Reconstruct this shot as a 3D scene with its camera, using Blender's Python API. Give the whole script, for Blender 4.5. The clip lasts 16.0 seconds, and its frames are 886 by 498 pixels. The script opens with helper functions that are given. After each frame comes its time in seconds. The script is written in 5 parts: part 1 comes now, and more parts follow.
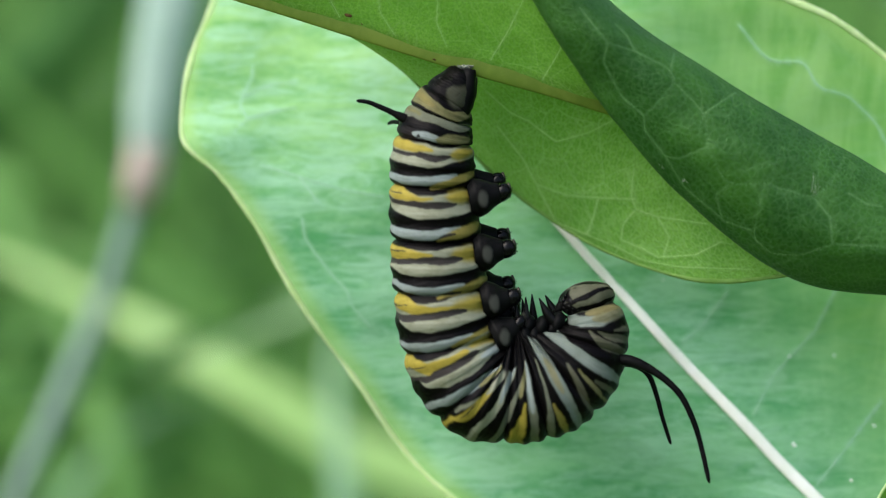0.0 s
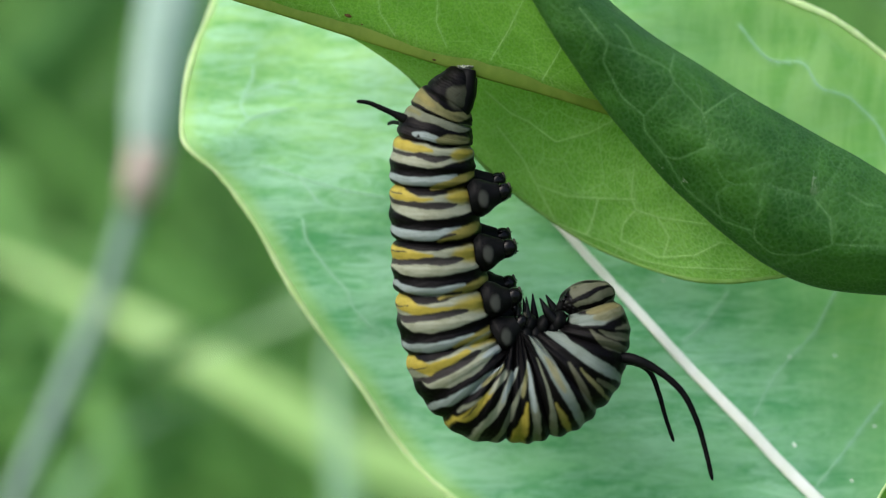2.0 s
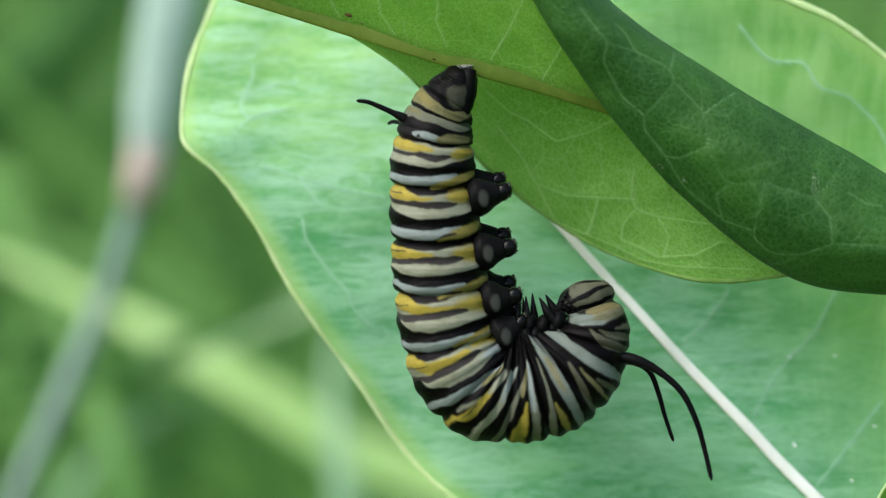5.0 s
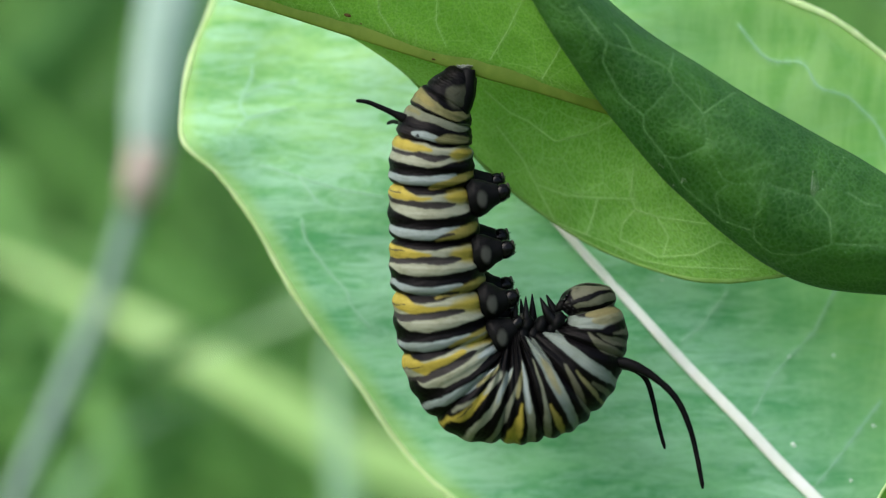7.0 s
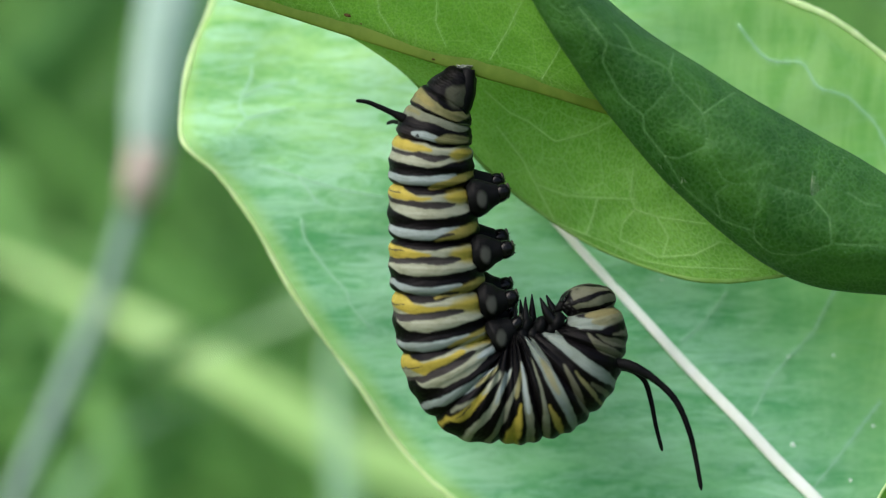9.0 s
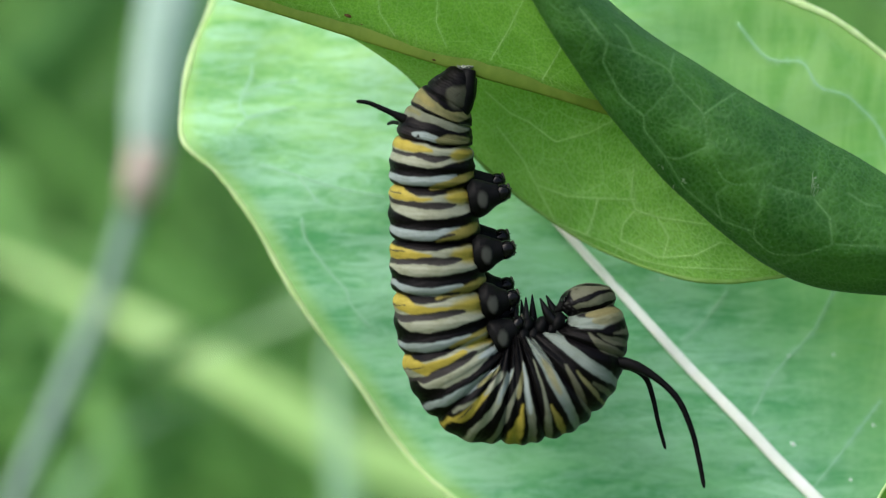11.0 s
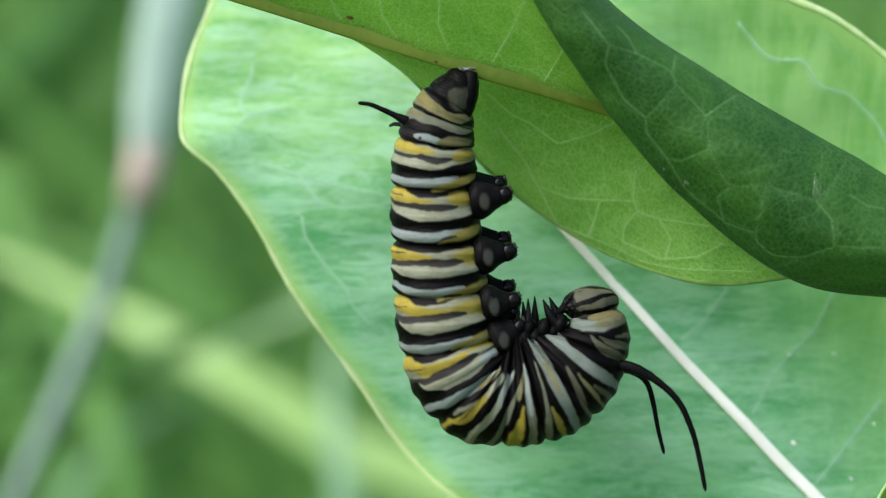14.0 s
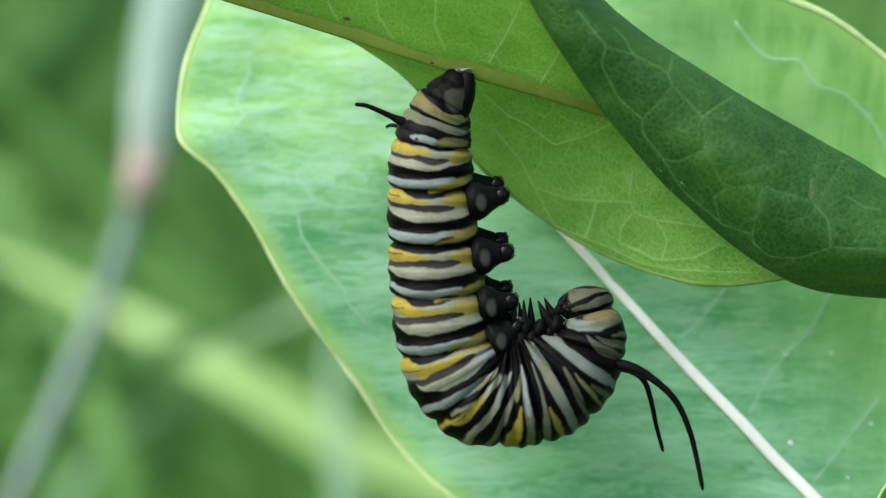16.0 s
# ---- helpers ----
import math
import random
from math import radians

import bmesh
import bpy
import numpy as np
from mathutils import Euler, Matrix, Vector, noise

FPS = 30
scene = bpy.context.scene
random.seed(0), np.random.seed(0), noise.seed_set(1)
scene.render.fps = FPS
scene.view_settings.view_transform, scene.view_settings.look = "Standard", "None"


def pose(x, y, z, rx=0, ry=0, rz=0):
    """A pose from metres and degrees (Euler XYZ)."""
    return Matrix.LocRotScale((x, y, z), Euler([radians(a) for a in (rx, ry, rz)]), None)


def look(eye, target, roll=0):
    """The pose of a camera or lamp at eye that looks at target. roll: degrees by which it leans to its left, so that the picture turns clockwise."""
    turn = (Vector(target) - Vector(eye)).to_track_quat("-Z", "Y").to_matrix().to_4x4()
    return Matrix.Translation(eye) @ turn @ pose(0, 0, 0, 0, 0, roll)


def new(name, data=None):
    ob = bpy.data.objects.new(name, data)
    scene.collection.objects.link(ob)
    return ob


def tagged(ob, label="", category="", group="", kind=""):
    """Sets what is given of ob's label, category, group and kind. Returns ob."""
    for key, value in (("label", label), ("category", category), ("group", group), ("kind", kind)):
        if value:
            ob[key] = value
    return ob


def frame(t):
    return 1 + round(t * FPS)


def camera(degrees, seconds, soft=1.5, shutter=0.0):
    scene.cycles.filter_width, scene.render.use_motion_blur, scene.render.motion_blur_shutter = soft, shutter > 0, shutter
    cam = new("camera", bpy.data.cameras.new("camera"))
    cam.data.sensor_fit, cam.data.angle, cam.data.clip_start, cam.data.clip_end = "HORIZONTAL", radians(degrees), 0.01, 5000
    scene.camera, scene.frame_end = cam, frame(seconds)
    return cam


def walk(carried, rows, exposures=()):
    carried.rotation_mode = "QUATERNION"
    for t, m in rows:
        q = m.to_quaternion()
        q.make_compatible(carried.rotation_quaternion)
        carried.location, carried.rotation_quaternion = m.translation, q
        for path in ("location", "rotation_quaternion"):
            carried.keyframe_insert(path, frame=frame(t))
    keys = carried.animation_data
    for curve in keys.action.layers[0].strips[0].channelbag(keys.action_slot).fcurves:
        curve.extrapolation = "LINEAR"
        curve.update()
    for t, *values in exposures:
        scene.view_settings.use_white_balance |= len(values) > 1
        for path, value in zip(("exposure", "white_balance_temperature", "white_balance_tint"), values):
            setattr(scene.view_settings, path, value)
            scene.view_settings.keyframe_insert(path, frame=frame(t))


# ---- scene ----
# Lengths are in millimetres from the point where the caterpillar hangs before the lens; that point stands 750 mm over the ground.
MM = 0.001
HEIGHT = 750.0

cam = camera(22, 16.0, soft=1.15)
cam.data.dof.use_dof = True
cam.data.dof.focus_distance = 0.187
cam.data.dof.aperture_fstop = 14.0
EYE = (0, -186 * MM, HEIGHT * MM)
AIM = (0, 0, HEIGHT * MM)
walk(cam, [(0, look(EYE, AIM)), (16, look(EYE, AIM))], exposures=[(0, 0.94), (9, 0.96), (12.5, 1.0), (16, 1.0)])

# ---- light: bright overcast day, light mostly from above ----
world = bpy.data.worlds.new("overcast_sky")
scene.world = world
world.use_nodes = True
wn = world.node_tree
sky = wn.nodes.new("ShaderNodeTexSky")
sky.sky_type = "NISHITA"
sky.sun_disc = False
sky.sun_elevation = radians(52)
sky.sun_rotation = radians(234)
sky.air_density, sky.dust_density, sky.ozone_density = 1.0, 4.0, 1.0
wn.links.new(sky.outputs[0], wn.nodes["Background"].inputs[0])
wn.nodes["Background"].inputs[1].default_value = 0.15

sun_data = bpy.data.lights.new("sun", "SUN")
sun_data.energy = 1.5
sun_data.angle = radians(65)
sun_data.color = (0.98, 0.98, 1.0)
sun = new("sun", sun_data)
SUN_FROM = Vector((-0.58, -0.44, 0.69))
sun.matrix_world = look(SUN_FROM * 3, (0, 0, 0))


# ---- materials ----
class Nodes:
    """A small helper to wire a material."""

    def __init__(self, name):
        self.mat = bpy.data.materials.new(name)
        self.mat.use_nodes = True
        self.t = self.mat.node_tree
        self.bsdf = self.t.nodes["Principled BSDF"]
        self.out = self.t.nodes["Material Output"]

    def add(self, kind, **inputs):
        n = self.t.nodes.new(kind)
        return n

    def link(self, a, b):
        self.t.links.new(a, b)

    def put(self, sock, value):
        if isinstance(value, bpy.types.NodeSocket):
            self.link(value, sock)
        else:
            sock.default_value = value

    def math(self, op, a, b=0.0, c=0.0, clamp=False):
        n = self.t.nodes.new("ShaderNodeMath")
        n.operation, n.use_clamp = op, clamp
        for i, v in enumerate((a, b, c)):
            self.put(n.inputs[i], v)
        return n.outputs[0]

    def mix(self, f, a, b, blend="MIX"):
        n = self.t.nodes.new("ShaderNodeMix")
        n.data_type, n.blend_type = "RGBA", blend
        self.put(n.inputs[0], f)
        self.put(n.inputs[6], (*a, 1) if isinstance(a, tuple) else a)
        self.put(n.inputs[7], (*b, 1) if isinstance(b, tuple) else b)
        return n.outputs[2]

    def ramp(self, f, stops, mode="LINEAR"):
        n = self.t.nodes.new("ShaderNodeValToRGB")
        n.color_ramp.interpolation = mode
        e = n.color_ramp.elements
        while len(e) < len(stops):
            e.new(0.5)
        for el, (p, c) in zip(e, stops):
            el.position = p
            el.color = (*c, 1) if isinstance(c, tuple) else (c, c, c, 1)
        self.link(f, n.inputs[0])
        return n.outputs[0]

    def noise(self, vec, scale, detail=3.0, rough=0.5, distort=0.0):
        n = self.t.nodes.new("ShaderNodeTexNoise")
        n.inputs["Scale"].default_value = scale
        n.inputs["Detail"].default_value = detail
        n.inputs["Roughness"].default_value = rough
        n.inputs["Distortion"].default_value = distort
        if vec is not None:
            self.link(vec, n.inputs["Vector"])
        return n.outputs[0]

    def voronoi(self, vec, scale, feature="DISTANCE_TO_EDGE", rand=1.0):
        n = self.t.nodes.new("ShaderNodeTexVoronoi")
        n.feature = feature
        n.inputs["Scale"].default_value = scale
        n.inputs["Randomness"].default_value = rand
        self.link(vec, n.inputs["Vector"])
        return n.outputs["Distance"]

    def scaled(self, vec, sx, sy, sz=1.0):
        n = self.t.nodes.new("ShaderNodeMapping")
        n.inputs["Scale"].default_value = (sx, sy, sz)
        self.link(vec, n.inputs["Vector"])
        return n.outputs[0]

    def coords(self, which="Object"):
        return self.t.nodes.new("ShaderNodeTexCoord").outputs[which]

    def bump(self, height, strength=0.3, distance=0.0002):
        n = self.t.nodes.new("ShaderNodeBump")
        n.inputs["Strength"].default_value = strength
        n.inputs["Distance"].default_value = distance
        self.link(height, n.inputs["Height"])
        self.link(n.outputs[0], self.bsdf.inputs["Normal"])
        return n.outputs[0]

    def surface(self, colour, rough=0.5, spec=0.4):
        self.put(self.bsdf.inputs["Base Color"], (*colour, 1) if isinstance(colour, tuple) else colour)
        self.put(self.bsdf.inputs["Roughness"], rough)
        self.put(self.bsdf.inputs["Specular IOR Level"], spec)
        return self


def step(n, value, lo, hi):
    """0 below lo, 1 above hi, smooth between."""
    m = n.t.nodes.new("ShaderNodeMapRange")
    m.interpolation_type = "SMOOTHSTEP"
    n.put(m.inputs["Value"], value)
    m.inputs["From Min"].default_value, m.inputs["From Max"].default_value = lo, hi
    return m.outputs["Result"]


def leaf_material(name, dark, light, vein, cell, vein_width, through_light, glow=(0.3, 0.55, 0.08), rough=0.5, streak=1.0, net=0.7, fine=0.25, edge=None, bloom=None, speckle=0.35, main=0.55, grit=0.8, emboss=0.25, sheen=0.2, relief=0.45):
    """A thin leaf: UV in millimetres along and across, a net of veins with a finer one inside, light passing through."""
    n = Nodes(name)
    uv = n.coords("UV")
    wob = n.t.nodes.new("ShaderNodeTexNoise")
    wob.inputs["Scale"].default_value = 0.35
    wob.inputs["Detail"].default_value = 2.0
    n.link(uv, wob.inputs["Vector"])
    off = n.t.nodes.new("ShaderNodeVectorMath")
    off.operation = "MULTIPLY_ADD"
    n.link(wob.outputs["Color"], off.inputs[0])
    off.inputs[1].default_value = (0.7, 0.7, 0)
    n.link(uv, off.inputs[2])
    flat = n.scaled(off.outputs[0], 1, 1, 0)
    big = n.voronoi(n.scaled(flat, 0.72, 1.0, 0), 1 / cell)
    small = n.voronoi(flat, 4.2 / cell)
    vein_big = n.math("SUBTRACT", 1.0, step(n, big, 0.0, vein_width))
    vein_small = n.math("SUBTRACT", 1.0, step(n, small, 0.0, 0.16))
    if bloom:
        patch = n.noise(n.scaled(n.coords("Object"), 70, 70, 300), 1.0, 5, 0.6, 0.6)
        grain = n.noise(n.scaled(n.coords("Object"), 1100, 1100, 2100), 1.0, 3, 0.6)
    else:
        patch = n.noise(n.scaled(uv, 0.10, 0.22 * streak), 1.0, 4, 0.55)
        grain = n.noise(n.scaled(uv, 3.0, 3.0 * streak), 1.0, 3, 0.6)
    tone = n.math("ADD", n.math("MULTIPLY", patch, 0.75), n.math("MULTIPLY", grain, 0.25))
    col = n.mix(step(n, tone, 0.36, 0.64), dark, light)
    if bloom:
        # yellower towards the tip
        tall = n.t.nodes.new("ShaderNodeSeparateXYZ")
        n.link(n.coords("Object"), tall.inputs[0])
        col = n.mix(step(n, tall.outputs[2], 0.026, 0.052), col, n.mix(step(n, tone, 0.36, 0.64), (0.14, 0.41, 0.11), (0.36, 0.66, 0.24)))
    dust = n.noise(n.scaled(uv, 5.2, 5.2 * streak), 1.0, 3, 0.65)
    col = n.mix(n.math("MULTIPLY", step(n, dust, 0.42, 0.60), grit), col, (0.62, 0.70, 0.55), "MULTIPLY")
    if bloom:
        # waxy bloom in level brush-like streaks
        co = n.coords("Object")
        wax = n.noise(n.scaled(co, 190, 190, 850), 1.0, 6, 0.70, 1.0)
        spots = n.noise(n.scaled(co, 130, 130, 170), 1.0, 3, 0.5)
        high = n.t.nodes.new("ShaderNodeSeparateXYZ")
        n.link(co, high.inputs[0])
        # the bloom turns a darker yellow-green towards the far margin
        marginward = step(n, n.math("ADD", n.math("MULTIPLY", high.outputs[2], 0.5), high.outputs[0]), -0.009, 0.012)
        bloom = n.mix(marginward, bloom, (0.25, 0.56, 0.14))
        col = n.mix(n.math("MULTIPLY", step(n, n.math("ADD", n.math("MULTIPLY", wax, 0.7), n.math("MULTIPLY", spots, 0.3)), 0.40, 0.64), 0.72), col, bloom)
        ribs = n.noise(n.scaled(co, 330, 60, 70), 1.0, 4, 0.6, 0.5)
        col = n.mix(n.math("MULTIPLY", marginward, 0.75), col, n.mix(step(n, ribs, 0.36, 0.64), (0.15, 0.40, 0.07), (0.34, 0.62, 0.20)))
    if edge:
        sep = n.t.nodes.new("ShaderNodeSeparateXYZ")
        n.link(uv, sep.inputs[0])
        near = n.math("SUBTRACT", 1.0, step(n, sep.outputs[1], 0.1, 1.5))
        col = n.mix(n.math("MULTIPLY", near, 0.7), col, edge)
    col = n.mix(n.math("MULTIPLY", vein_small, fine), col, vein)
    fade = n.math("MULTIPLY", vein_big, n.math("MULTIPLY", step(n, n.noise(n.scaled(uv, 0.06, 0.06), 1.0, 2), 0.25, 0.6), net))
    col = n.mix(fade, col, vein)
    att = n.t.nodes.new("ShaderNodeAttribute")
    att.attribute_name = "vein"
    col = n.mix(n.math("MULTIPLY", att.outputs["Fac"], main), col, vein)
    n.surface(col, n.math("ADD", rough - 0.08, n.math("MULTIPLY", grain, 0.16)), sheen)
    hairs = n.voronoi(n.scaled(uv, 5.0, 5.0, 0), 1.0, "F1")
    speck = n.math("MULTIPLY", n.math("SUBTRACT", 1.0, step(n, hairs, 0.05, 0.22)), n.math("MULTIPLY", step(n, grain, 0.45, 0.62), speckle))
    n.link(n.mix(speck, col, vein), n.bsdf.inputs["Base Color"])
    height = n.math("ADD", n.math("MULTIPLY", vein_big, 0.6 * emboss), n.math("MULTIPLY", vein_small, 0.8 * emboss))
    height = n.math("ADD", height, n.math("MULTIPLY", n.noise(n.scaled(uv, 5, 5), 1.0, 3, 0.65), 0.5))
    normal = n.bump(height, relief, 0.00012)
    tr = n.t.nodes.new("ShaderNodeBsdfTranslucent")
    n.link(n.mix(0.55, col, glow), tr.inputs["Color"])
    n.link(normal, tr.inputs["Normal"])
    ms = n.t.nodes.new("ShaderNodeMixShader")
    ms.inputs[0].default_value = through_light
    n.link(n.bsdf.outputs[0], ms.inputs[1])
    n.link(tr.outputs[0], ms.inputs[2])
    n.link(ms.outputs[0], n.out.inputs["Surface"])
    return n.mat


def plain_material(name, a, b, rough=0.5, spec=0.4, scale=600.0, bump=0.2, through_light=0.0):
    n = Nodes(name)
    co = n.coords("Object")
    grain = n.noise(co, scale, 4, 0.6)
    wide = n.noise(co, scale * 0.15, 2)
    col = n.mix(step(n, n.math("ADD", n.math("MULTIPLY", grain, 0.5), n.math("MULTIPLY", wide, 0.5)), 0.35, 0.65), a, b)
    n.surface(col, rough, spec)
    n.bump(grain, bump, 0.0001)
    if through_light:
        tr = n.t.nodes.new("ShaderNodeBsdfTranslucent")
        n.link(col, tr.inputs["Color"])
        ms = n.t.nodes.new("ShaderNodeMixShader")
        ms.inputs[0].default_value = through_light
        n.link(n.bsdf.outputs[0], ms.inputs[1])
        n.link(tr.outputs[0], ms.inputs[2])
        n.link(ms.outputs[0], n.out.inputs["Surface"])
    return n.mat


BLACK = (0.0018, 0.0016, 0.0018)
BROWN = (0.010, 0.008, 0.008)
YELLOW = (0.270, 0.222, 0.038)
CREAM = (0.200, 0.215, 0.156)
WHITE = (0.180, 0.217, 0.210)
OLIVE = (0.126, 0.122, 0.055)
DULL = (0.115, 0.126, 0.090)
# Thorax band colours, darkened to hold the shade it hangs in.
SHADED_BELLY = (0.130, 0.158, 0.138)
SHADED_DULL = (0.078, 0.080, 0.055)
SHADED_CREAM = (0.150, 0.150, 0.090)


LINE_GREY = (0.030, 0.027, 0.026)
SHELL = (0.085, 0.090, 0.060)
PLATE = (0.045, 0.048, 0.033)
GREY = (0.055, 0.058, 0.050)
GOLD = (0.205, 0.175, 0.045)
TAIL_GOLD = (0.158, 0.140, 0.050)
# Also a thorax colour with the shade mixed in.
SHADED_OLIVE = (0.12, 0.11, 0.05)


def skin_material(name, rough, ring):
    """Caterpillar skin: colour in bands with some shade painted in, mottled, with ring wrinkles, pores and soft lumps.
    """
    n = Nodes(name)
    uv = n.coords("UV")
    sep = n.t.nodes.new("ShaderNodeSeparateXYZ")
    n.link(uv, sep.inputs[0])
    att = n.t.nodes.new("ShaderNodeAttribute")
    att.attribute_name = "skin_colour"
    co = n.coords("Object")
    tint = n.noise(co, 900.0, 4, 0.6)
    streak = n.noise(n.scaled(uv, 26.0, 3.0), 1.0, 4, 0.6)
    col = n.mix(n.math("MULTIPLY", step(n, tint, 0.42, 0.70), 0.55), att.outputs["Color"], (0.70, 0.69, 0.60), "MULTIPLY")
    col = n.mix(n.math("MULTIPLY", step(n, streak, 0.50, 0.72), 0.40), col, (0.66, 0.66, 0.60), "MULTIPLY")
    n.surface(col, n.math("ADD", rough, n.math("MULTIPLY", tint, 0.2)), 0.07)
    wav = n.noise(n.scaled(uv, 1.6, 5.5), 1.0, 2, 0.5)
    ripple = n.math("SINE", n.math("ADD", n.math("MULTIPLY", sep.outputs[0], 62.0), n.math("MULTIPLY", wav, 16.0)))
    soft = n.noise(co, 1100.0, 3, 0.55)
    height = n.math("ADD", n.math("MULTIPLY", ripple, ring), n.math("ADD", n.math("MULTIPLY", soft, 0.9), n.math("MULTIPLY", n.noise(co, 4800.0, 2), 0.25)))
    n.bump(height, 0.4, 0.00014)
    return n.mat


skin_banded = skin_material("banded_skin", 0.36, 0.11)
head_shell = skin_material("head_shell", 0.30, 0.0)
black_skin = plain_material("black_skin", (0.0018, 0.0022, 0.0024), (0.006, 0.006, 0.006), 0.5, 0.06, 1500.0, 0.3)
glossy_black = plain_material("glossy_black", (0.002, 0.002, 0.0025), (0.005, 0.005, 0.005), 0.10, 0.13, 1500.0, 0.1)
leg_black = plain_material("leg_black", (0.0018, 0.002, 0.002), (0.005, 0.005, 0.005), 0.38, 0.10, 1500.0, 0.3)
grey_plate = plain_material("grey_plate", (0.016, 0.017, 0.014), (0.036, 0.037, 0.030), 0.65, 0.05, 1800.0, 0.2)


def plate_material():
    """A grey plate that fades into black skin round its rim."""
    n = Nodes("grey_side_plate")
    co = n.coords("Generated")
    sep = n.t.nodes.new("ShaderNodeSeparateXYZ")
    n.link(co, sep.inputs[0])
    dx, dz = n.math("SUBTRACT", sep.outputs[0], 0.5), n.math("SUBTRACT", sep.outputs[2], 0.5)
    away = n.math("POWER", n.math("ADD", n.math("MULTIPLY", dx, dx), n.math("MULTIPLY", dz, dz)), 0.5)
    grain = n.noise(n.coords("Object"), 2200.0, 3)
    away = n.math("ADD", away, n.math("MULTIPLY", n.math("SUBTRACT", grain, 0.5), 0.25))
    n.surface(n.mix(step(n, away, 0.20, 0.50), (0.042, 0.045, 0.038), (0.003, 0.003, 0.003)), 0.6, 0.05)
    return n.mat


plate_skin = plate_material()
scar_brown = plain_material("scar_brown", (0.06, 0.035, 0.012), (0.12, 0.07, 0.025), 0.7, 0.1, 2500.0, 0.3)
hair_pale = plain_material("pale_hair", (0.45, 0.58, 0.42), (0.60, 0.68, 0.54), 0.7, 0.2, 2500.0, 0.2, 0.3)
pad_grey = plain_material("pad_grey", (0.022, 0.022, 0.016), (0.052, 0.050, 0.036), 0.55, 0.12, 1800.0, 0.2)
fleck_white = plain_material("fleck_white", (0.80, 0.85, 0.80), (0.92, 0.94, 0.90), 0.5, 0.4, 2500.0, 0.1)
silk_white = plain_material("silk", (0.17, 0.19, 0.15), (0.30, 0.32, 0.27), 0.7, 0.2, 2500.0, 0.4, 0.2)

leaf_back = leaf_material(
    "leaf_glaucous", (0.080, 0.35, 0.15), (0.27, 0.61, 0.32), (0.42, 0.71, 0.52), 9.0, 0.016, 0.36, (0.28, 0.62, 0.16), 0.6, 2.2, 0.07, 0.03, (0.38, 0.64, 0.18), (0.43, 0.74, 0.53), 0.06, 0.6, grit=0.15, emboss=0.0
)
leaf_under = leaf_material("leaf_underside", (0.105, 0.27, 0.030), (0.185, 0.40, 0.055), (0.33, 0.52, 0.20), 2.4, 0.030, 0.35, (0.26, 0.55, 0.04), 0.55, 1.0, 0.22, 0.12)
leaf_far = leaf_material("leaf_underside_pale", (0.135, 0.325, 0.052), (0.208, 0.425, 0.082), (0.40, 0.62, 0.27), 2.4, 0.030, 0.30, (0.28, 0.56, 0.06), 0.55, 1.0, 0.22, 0.16, speckle=0.55, main=0.45, emboss=0.32, relief=0.5)
leaf_upper = leaf_material("leaf_upperside", (0.016, 0.078, 0.011), (0.038, 0.132, 0.017), (0.17, 0.34, 0.14), 2.2, 0.022, 0.20, (0.10, 0.36, 0.03), 0.52, 1.0, 0.14, 0.12, speckle=0.9, main=0.26, sheen=0.22, emboss=0.32, relief=0.6)
rib_pale = plain_material("midrib_pale", (0.86, 0.90, 0.80), (0.93, 0.94, 0.89), 0.5, 0.35, 900.0, 0.25, 0.05)
rib_brown = plain_material("midrib_olive", (0.16, 0.265, 0.034), (0.23, 0.33, 0.052), 0.5, 0.25, 900.0, 0.25, 0.5)
vein_green = plain_material("vein_green", (0.27, 0.49, 0.13), (0.37, 0.57, 0.20), 0.55, 0.2, 1200.0, 0.2, 0.4)
vein_dark = plain_material("vein_on_dark", (0.10, 0.24, 0.08), (0.17, 0.33, 0.12), 0.55, 0.2, 1200.0, 0.2, 0.25)
vein_pale = plain_material("vein_pale", (0.30, 0.58, 0.35), (0.36, 0.63, 0.40), 0.5, 0.35, 1200.0, 0.2, 0.25)
margin_yellow = plain_material("leaf_margin", (0.62, 0.82, 0.38), (0.82, 0.93, 0.60), 0.6, 0.15, 900.0, 0.2, 0.5)
margin_green = plain_material("leaf_margin_green", (0.13, 0.28, 0.04), (0.20, 0.38, 0.08), 0.5, 0.35, 900.0, 0.2, 0.35)
grass_yellow = plain_material("grass_yellow_green", (0.47, 0.76, 0.25), (0.58, 0.84, 0.36), 0.5, 0.3, 60.0, 0.2, 0.4)
grass_green = plain_material("grass_green", (0.14, 0.34, 0.08), (0.22, 0.46, 0.13), 0.5, 0.3, 60.0, 0.2, 0.4)
grass_dark = plain_material("grass_dark_green", (0.045, 0.15, 0.03), (0.08, 0.21, 0.05), 0.6, 0.2, 60.0, 0.2, 0.2)
grass_blue = plain_material("grass_blue_green", (0.24, 0.46, 0.27), (0.34, 0.56, 0.36), 0.5, 0.3, 60.0, 0.2, 0.3)
grass_pale = plain_material("grass_pale_green", (0.34, 0.56, 0.28), (0.44, 0.65, 0.37), 0.5, 0.3, 60.0, 0.2, 0.4)
culm_grey = plain_material("culm_grey", (0.15, 0.24, 0.20), (0.21, 0.30, 0.26), 0.5, 0.3, 80.0, 0.2)
culm_pink = plain_material("culm_node_pink", (0.36, 0.30, 0.26), (0.44, 0.37, 0.32), 0.5, 0.3, 80.0, 0.2)
sheath_pale = plain_material("sheath_pale", (0.33, 0.49, 0.41), (0.42, 0.57, 0.49), 0.5, 0.3, 80.0, 0.2, 0.2)
stem_green = plain_material("stem_green", (0.14, 0.26, 0.08), (0.22, 0.34, 0.12), 0.5, 0.3, 200.0, 0.2)


